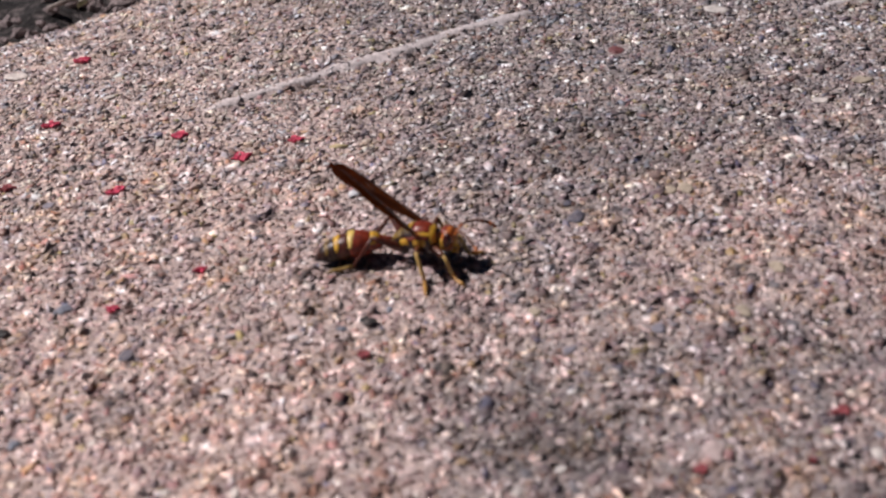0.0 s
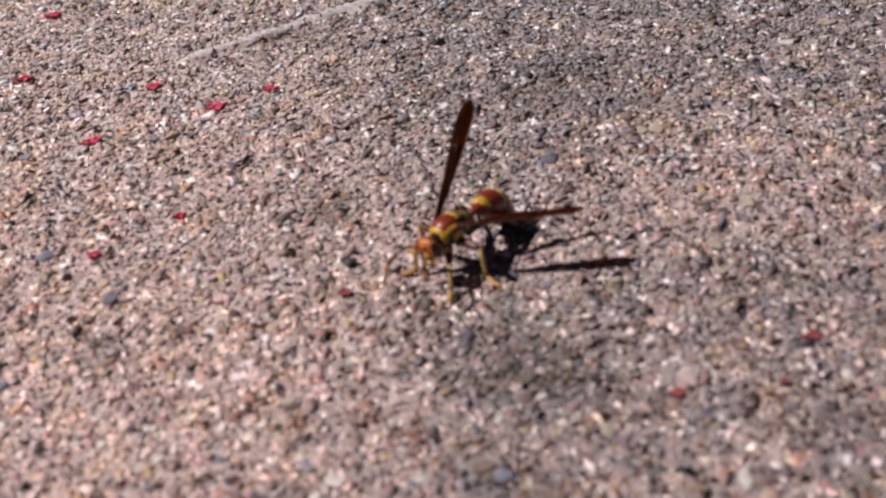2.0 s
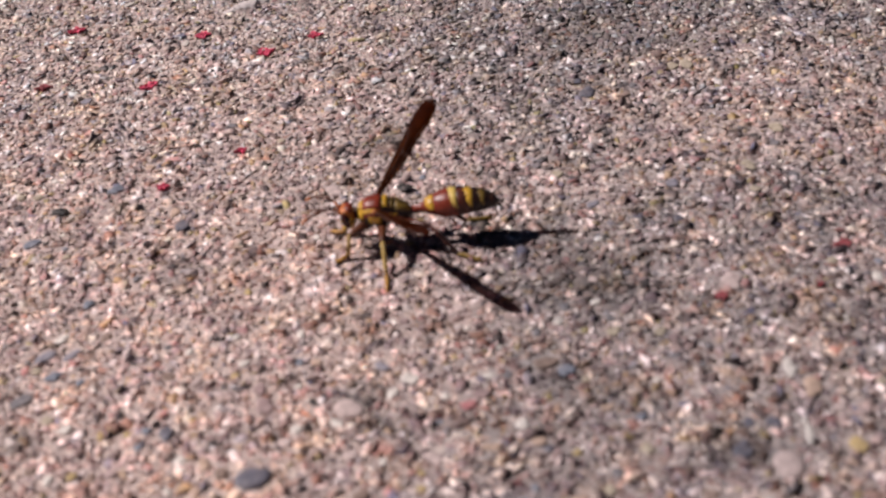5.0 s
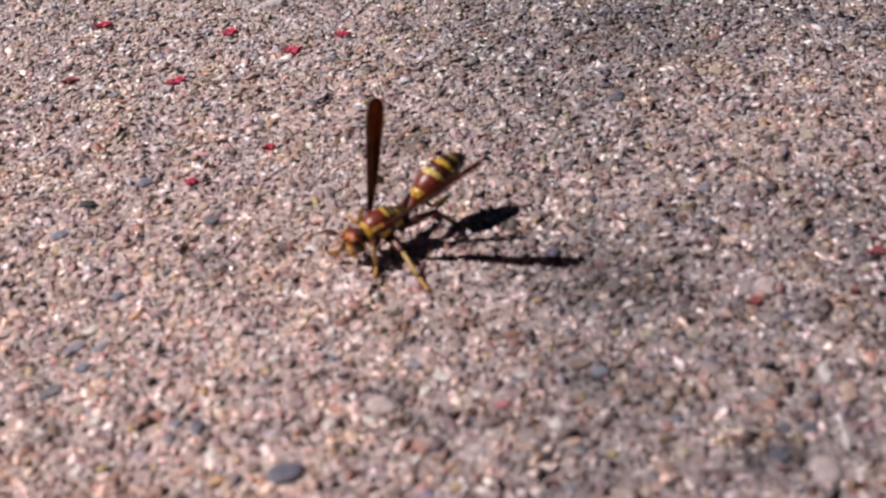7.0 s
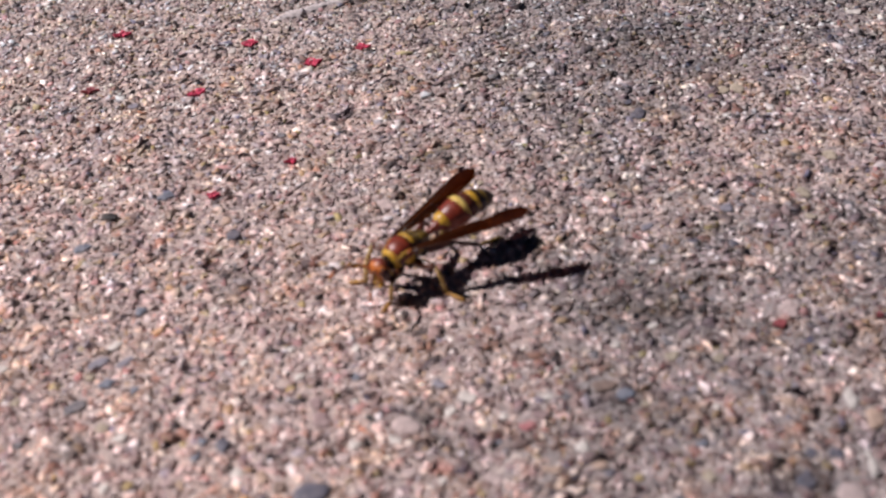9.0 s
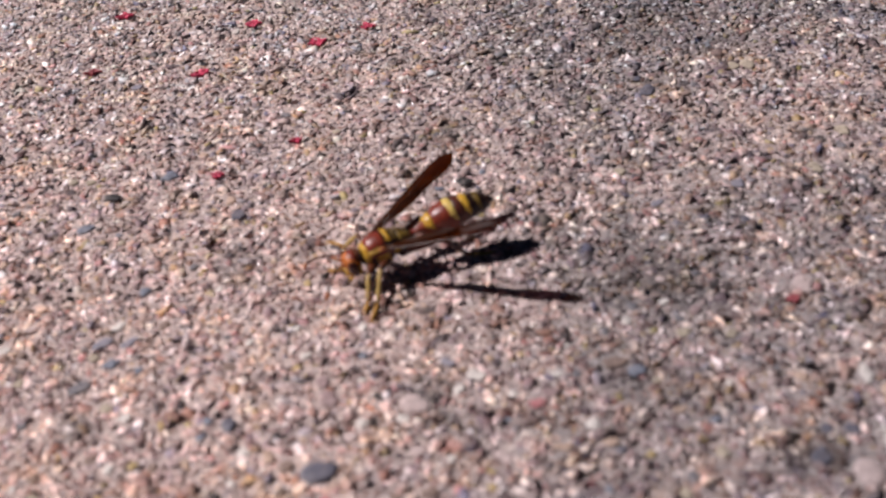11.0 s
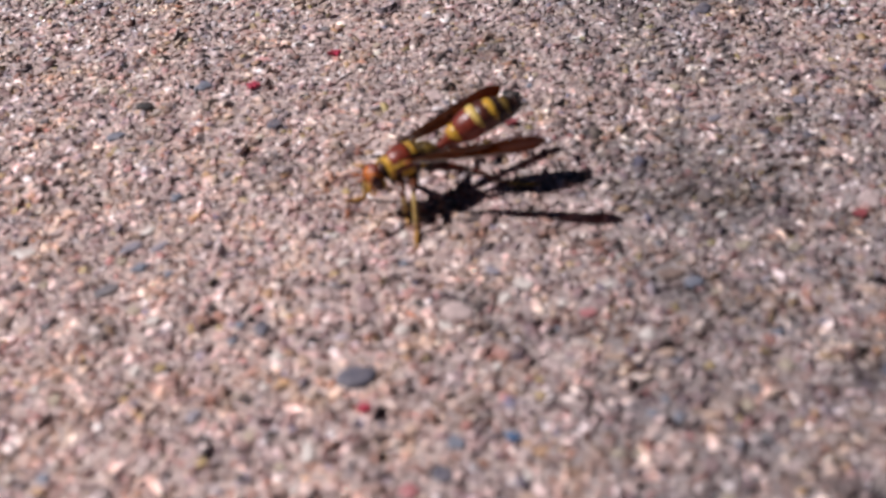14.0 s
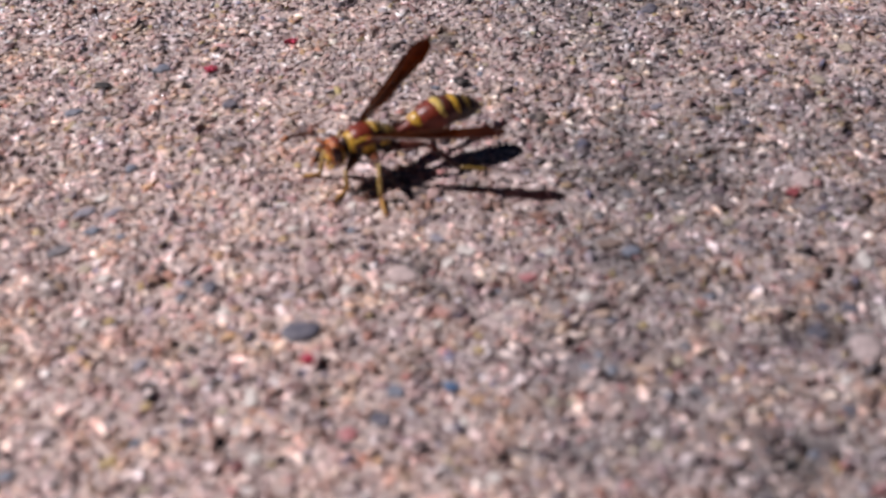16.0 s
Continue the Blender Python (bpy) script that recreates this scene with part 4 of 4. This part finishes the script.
def build_wing():
    wing = part("wing", wing_blade(13.8, FORE, 0.42), MEMBRANE, wasp, "narrow folded smoky amber-brown wing")
    edge = [(13.8 * s, y, -0.35 * s * s) for s, y, _ in FORE[:7]]
    part("vein", tube(edge, [0.14, 0.14, 0.13, 0.12, 0.11, 0.09, 0.05], 6), VEIN, wing, "thick dark front vein")
    part("vein", tube([(0.6, -0.05, 0.05), (4, -0.1, 0.18), (7.5, 0.0, 0.22), (9.5, 0.35, 0.1)], [0.09, 0.08, 0.06, 0.04], 6), VEIN, wing)
    part("vein", tube([(0.6, -0.2, 0.05), (4, -0.5, 0.15), (8, -0.75, 0.28), (11, -0.9, 0.15)], [0.08, 0.07, 0.05, 0.03], 6), VEIN, wing)
    part("vein", tube([(6.2, 0.0, 0.22), (6.6, -0.35, 0.3), (6.9, -0.68, 0.27)], [0.045, 0.045, 0.04], 6), VEIN, wing)
    hind = wing_blade(9.4, HIND, 0.22)
    bmesh.ops.rotate(hind, cent=(0, 0, 0), matrix=Matrix.Rotation(radians(-2.5), 3, "Z"), verts=hind.verts)
    bmesh.ops.translate(hind, vec=(-0.5, 0.02, -0.13), verts=hind.verts)
    part("hind_wing", hind, MEMBRANE, wing, "shorter hind wing tucked under the fore wing")
    return wing


wings = [build_wing(), build_wing()]

# legs: hip, lengths of thigh, shin and foot, and where the ankle likes to stand
LEGS = [((2.0, 0.75, -1.15), 2.6, 2.8, 1.9, (4.7, 2.5)), ((0.3, 0.95, -1.3), 3.4, 3.6, 2.5, (1.6, 6.2)), ((-1.7, 0.8, -1.2), 4.0, 4.5, 3.2, (-7.8, 3.1))]
legs = []
for hip, thigh, shin, toe, stand in LEGS:
    for s in (-1, 1):
        part("coxa", lifted(ellipsoid((hip[0], s * hip[1] * 0.95, hip[2] + 0.15), (0.72, 0.6, 0.95), (0, -20, 0), sides=14, rings=9)), DARK, thorax, "dusky hip joint")
        leg = part("leg", tube([(-0.15, 0, 0), (0.5, 0, 0), (thigh * 0.4, 0, 0.03), (thigh * 0.8, 0, 0.02), (thigh, 0, 0)], [0.42, 0.52, 0.52, 0.36, 0.25]),
                   BROWN if hip[0] > -1 else DUSK, wasp, "brown jointed leg")
        lower = part("shin", tube([(-0.05, 0, 0), (shin * 0.3, 0, 0.05), (shin * 0.75, 0, 0.04), (shin, 0, 0)], [0.21, 0.24, 0.27, 0.22]), STRAW if hip[0] > -1 else DUSK, leg, "straw-yellow shin" if hip[0] > -1 else "dark brown shin")
        foot = tube([(toe * f, 0, 0.05 * math.sin(9 * f)) for f in (-0.02, 0.2, 0.4, 0.6, 0.8, 0.95)], [0.20, 0.23, 0.24, 0.25, 0.24, 0.16])
        for side in (-1, 1):
            tube([(toe * 0.93, 0, 0), (toe * 1.05, side * 0.12, -0.03), (toe * 1.12, side * 0.2, -0.1)], [0.06, 0.05, 0.02], 5, foot)
        end = part("foot", foot, AMBER if hip[0] > -1 else OLIVE, leg, "segmented foot")
        legs.append((s, hip, thigh, shin, stand, leg, lower, end))


# ---- what moves ----
def turned(origin, ahead, up):
    """A pose at origin, in mm, whose x points ahead and whose z leans to up."""
    x = Vector(ahead).normalized()
    y = Vector(up).cross(x).normalized()
    z = x.cross(y)
    m = Matrix((x, y, z)).transposed().to_4x4()
    m.translation = Vector(origin)
    return m


def scaled(m):
    m = m.copy()
    m.translation = m.translation * MM
    return m


def between(rows, t):
    """The values, or the pose, of rows at a time."""
    for a, b in zip(rows, rows[1:]):
        if t <= b[0] + 1e-6:
            s = (t - a[0]) / (b[0] - a[0])
            s = s * s * (3 - 2 * s) * 0.5 + s * 0.5
            if len(a) == 2:
                m = a[1].to_quaternion().slerp(b[1].to_quaternion(), s).to_matrix().to_4x4()
                m.translation = a[1].translation.lerp(b[1].translation, s)
                return m
            return [p + s * (q - p) for p, q in zip(a[1:], b[1:])]
    return rows[-1][1] if len(rows[-1]) == 2 else rows[-1][1:]


BEND = (0, 0.12, 0.55, 0.8, 0.95, 1.0)


def abdomen_poses(az, el, curl):
    at, out = Vector((-3.4, 0, REST - 0.3)), []
    az, el, curl = radians(az), radians(el), radians(curl)
    for k, (length, *_) in enumerate(RINGS):
        e = el - curl * BEND[k]
        d = Vector((-math.cos(az) * math.cos(e), math.sin(az) * math.cos(e), math.sin(e)))
        up = Vector((math.cos(az) * math.sin(e), -math.sin(az) * math.sin(e), math.cos(e)))
        out.append(turned(at, d, up))
        at = at + d * length
    return out


def wing_pose(side, az, el):
    az, el = radians(az), radians(el)
    d = Vector((-math.cos(az) * math.cos(el), side * math.sin(az) * math.cos(el), math.sin(el)))
    front = Vector((1.0, side * 0.45, 0.2))
    front = (front - d * front.dot(d)).normalized()
    m = Matrix((d, front * 1.0, d.cross(front))).transposed().to_4x4()
    m.translation = Vector((0.6, side * 1.5, REST + 0.9))
    return m


def leg_poses(root, hip, side, thigh, shin, ankle):
    """Poses of thigh, and of shin and foot in the thigh's space, for an ankle in the body's space."""
    hip = Vector((hip[0], hip[1] * side, hip[2] + REST))
    reach = ankle - hip
    far = min(max(reach.length, abs(thigh - shin) + 0.4), (thigh + shin) * 0.985)
    ahead = reach.normalized()
    ankle = hip + ahead * far
    bend = math.acos((thigh**2 + far**2 - shin**2) / (2 * thigh * far))
    pole = Vector((0.1 * ahead.x, 0.25 * side, 1.0))
    pole = (pole - ahead * pole.dot(ahead)).normalized()
    knee = hip + (ahead * math.cos(bend) + pole * math.sin(bend)) * thigh
    one = turned(hip, knee - hip, pole)
    two = turned(knee, ankle - knee, pole + Vector((0, 0.01, 0)))
    down = root.inverted().to_3x3() @ Vector((0, 0, 1))
    out = Vector((reach.x, reach.y, 0)).normalized()
    out = (out - down * out.dot(down)).normalized() - down * 0.13
    three = turned(ankle, out, down)
    return one, one.inverted() @ two, one.inverted() @ three


def motions():
    body = [
        (0.0, pose(-2.00, 19.07, 3.53, -5.8, -9.5, -21.5)),
        (0.5, pose(0.27, 17.90, 3.36, -8.7, 18.2, -36.9)),
        (1.0, pose(0.82, 14.28, 4.53, -9.8, 3.0, -77.4)),
        (1.5, pose(3.21, 9.96, 4.53, 12.9, 3.8, -109.0)),
        (2.0, pose(4.00, 5.69, 4.82, 10.2, 2.1, -132.8)),
        (2.5, pose(2.77, 4.55, 5.45, -0.0, -5.8, -134.0)),
        (3.0, pose(2.36, 1.23, 4.82, 9.1, -9.0, -140.7)),
        (3.5, pose(-0.91, -1.58, 5.84, 0.6, 2.4, -184.0)),
        (4.0, pose(-6.51, -2.34, 5.56, -11.3, 9.4, -213.2)),
        (4.5, pose(-8.30, -2.91, 6.15, -13.2, 10.3, -207.0)),
        (5.0, pose(-10.49, -3.06, 4.78, -0.7, 2.0, -185.3)),
        (5.2, pose(-11.69, -3.51, 3.15, -0.1, 5.4, -180.0)),
        (7.3, pose(-14.45, -3.71, 3.70, 2.0, 8.6, -145.4)),
        (7.5, pose(-14.80, -3.41, 4.47, 1.2, 9.8, -141.7)),
        (8.0, pose(-14.66, -5.61, 5.10, 2.2, 8.4, -131.1)),
        (8.2, pose(-14.42, -6.60, 5.22, 1.7, 9.8, -134.0)),
        (10.3, pose(-14.30, -6.99, 4.05, -7.4, 5.5, -147.6)),
        (10.5, pose(-15.84, -6.28, 2.88, -6.4, 10.4, -150.8)),
        (11.0, pose(-17.59, -8.52, 3.89, -2.8, 9.3, -156.9)),
        (11.5, pose(-18.55, -9.76, 3.97, -1.4, 19.4, -170.6)),
        (12.0, pose(-19.26, -9.93, 4.44, -4.7, 12.3, -161.0)),
        (12.5, pose(-19.68, -10.37, 4.49, -3.0, 10.2, -162.1)),
        (13.0, pose(-20.03, -10.79, 4.59, -1.1, 12.0, -158.6)),
        (13.5, pose(-19.98, -11.08, 4.85, -2.2, 12.5, -158.7)),
        (14.0, pose(-19.41, -11.39, 5.05, -2.9, 7.6, -153.6)),
        (14.5, pose(-19.46, -12.19, 5.35, 0.0, 2.0, -142.7)),
        (15.0, pose(-18.70, -11.66, 5.29, -4.6, 10.7, -162.4)),
        (15.5, pose(-18.63, -9.85, 4.77, -2.6, 12.0, -168.8)),
        (16.0, pose(-18.41, -11.77, 4.59, 0.5, -0.5, -152.1)),
    ]
    bend = [
        (0.0, -20, 4, 22), (0.5, -9, -18, 24), (1.0, -32, -11, 33), (1.5, -0, -17, 103), (2.0, -10, -10, 84),
        (2.5, -12, -4, 78), (3.0, -7, 2, 104), (3.5, -9, -3, 104), (4.0, -20, -17, 25), (4.5, 4, -3, 30),
        (5.0, -2, 6, 17), (5.2, -7, 8, 17), (7.3, -8, 21, 26), (7.5, -3, 14, 26), (8.0, 4, 3, 27), (8.2, 0, 5, 27), (10.3, 18, 7, 27), (10.5, 8, 10, 27), (11.0, 5, 7, 18),
        (11.5, -7, -2, 30), (12.0, 2, 8, 24), (12.5, 0, 7, 17), (13.0, 2, 12, 15), (13.5, 4, 8, 22),
        (14.0, 9, 22, 29), (14.5, 9, 18, 28), (15.0, -14, 14, 42), (15.5, -4, 15, 49), (16.0, 6, 15, 27),
    ]
    right = [
        (0.0, 41, 58), (0.5, 18, 48), (1.0, 47, 63), (1.5, -10, 47), (2.0, -13, 54),
        (2.5, 1, 55), (3.0, -21, 56), (3.5, 7, 44), (4.0, 14, 40), (4.5, 12, 45),
        (5.0, 4, 57), (5.2, 2, 58), (7.3, 4, 72), (7.5, 16, 0), (8.0, 5, -8), (8.2, 7, -6), (10.3, -6, 16), (10.5, 6, 9), (11.0, 22, 5),
        (11.5, 31, 1), (12.0, 19, 5), (12.5, 18, 6), (13.0, 20, 4), (13.5, 18, 2),
        (14.0, 10, -1), (14.5, 0, -7), (15.0, 0, -7), (15.5, 0, -7), (16.0, 25, 20),
    ]
    left = [
        (0.0, 13, 30), (0.5, 58, -3), (1.0, 51, 7), (1.5, 55, -14), (2.0, 51, -6),
        (2.5, 58, 5), (3.0, 69, -9), (3.5, 50, 0), (4.0, 49, 7), (4.5, 52, 12),
        (5.0, 61, 18), (5.2, 65, 18), (7.3, 37, 29), (7.5, 33, 21), (8.0, 15, -8), (8.2, 13, -8), (10.3, 56, 14), (10.5, 49, 23), (11.0, 40, 14),
        (11.5, 36, -2), (12.0, 36, 12), (12.5, 38, 14), (13.0, 36, 9), (13.5, 37, 8),
        (14.0, 38, 7), (14.5, 18, -9), (15.0, 6, -14), (15.5, 16, -11), (16.0, 42, 6),
    ]
    times = [k / 10 for k in range(161)]
    roots = [between(body, t) @ pose(0, 0, -REST) for t in times]
    walk(wasp, [(t, scaled(m)) for t, m in zip(times, roots)])
    chains = [abdomen_poses(*between(bend, t)) for t in times]
    for k, ring in enumerate(segments):
        walk(ring, [(t, scaled(chain[k])) for t, chain in zip(times, chains)])
    turns = [(0.0, 0, 0), (5.0, 0, 0), (7.5, 10, 0), (10.5, 22, 0), (13.5, 20, 0), (14.5, 34, 0), (15.5, 34, 0), (16.0, 20, 0)]
    for side, rows, wing in ((-1, right, wings[0]), (1, left, wings[1])):
        walk(wing, [(t, scaled(wing_pose(side, *between(rows, t)) @ pose(0, 0, 0, between(turns, t)[0] if side > 0 else 0))) for t in times])
    nod = [(0.0, 0, 0), (1.5, -8, 6), (3.0, 6, -4), (4.0, 26, 4), (5.0, 18, -6), (7.5, 30, 8), (8.0, 26, 2), (10.5, 8, 10), (11.5, 0, -4), (12.5, -6, 4),
           (13.5, 0, -4), (14.5, -22, 0), (15.5, -16, 6), (16.0, 24, 8)]
    for side, feeler in feelers:
        rows = []
        for t in times:
            up, out = between(nod, t)
            up += 5 * math.sin(2.7 * t + side)
            rows.append((t, scaled(pose(4.8, side * 0.35, REST + 0.1) @ pose(0, 0, 0, 0, -up, side * out))))
        walk(feeler, rows)
    mid_shift = [(0.0, 0.0, -2.2), (1.0, 0, -1.2), (2.0, -0.5, -1.8), (3.5, -0.5, -1.8), (5.0, 0, -0.6), (8.0, 0, 0), (10.5, 2.0, -1.2), (13.5, 2.0, -1.2), (14.5, 0.8, -0.6), (16.0, 0, -0.4)]
    planted = {
        3: [(5.0, -9.8, -10.1), (5.2, -10.5, -11.4), (7.3, -10.4, -9.7), (10.2, -10.5, -13.6), (11.4, -13.5, -11.8), (13.9, -13.0, -15.2), (14.4, -17.5, -17.2)],
        1: [(5.0, -15.2, -5.4), (5.2, -15.4, -7.5), (7.3, -14.9, -10.2), (8.1, -16.5, -10.4), (10.5, -17.6, -10.9), (10.9, -20.2, -14.3), (14.4, -21.0, -15.0)]}
    for k, (side, hip, thigh, shin, stand, leg, lower, end) in enumerate(legs):
        shift = mid_shift if k in (2, 3) else [(0.0, 0, 0), (16.0, 0, 0)]
        spot, rows = None, ([], [], [])
        for t, root in zip(times, roots):
            ahead, out = between(shift, t)
            want = root @ Vector((stand[0] + ahead, (stand[1] + out) * side, 0))
            want.z = 0.55
            held = [Vector((x, y, 0.55)) for start, x, y in planted.get(k, []) if start <= t + 0.01]
            if held and (held[-1] - want).length < 5.5:
                spot = held[-1] if spot is None else spot.lerp(held[-1], 0.6)
            elif spot is None or (want - spot).length > 1.7 + 0.25 * (k % 3):
                spot = want + (want - spot) * 0.3 if spot is not None else want
            ankle = root.inverted() @ spot
            for row, m in zip(rows, leg_poses(root, hip, side, thigh, shin, ankle)):
                row.append((t, scaled(m)))
        for ob, row in zip((leg, lower, end), rows):
            walk(ob, row)


motions()
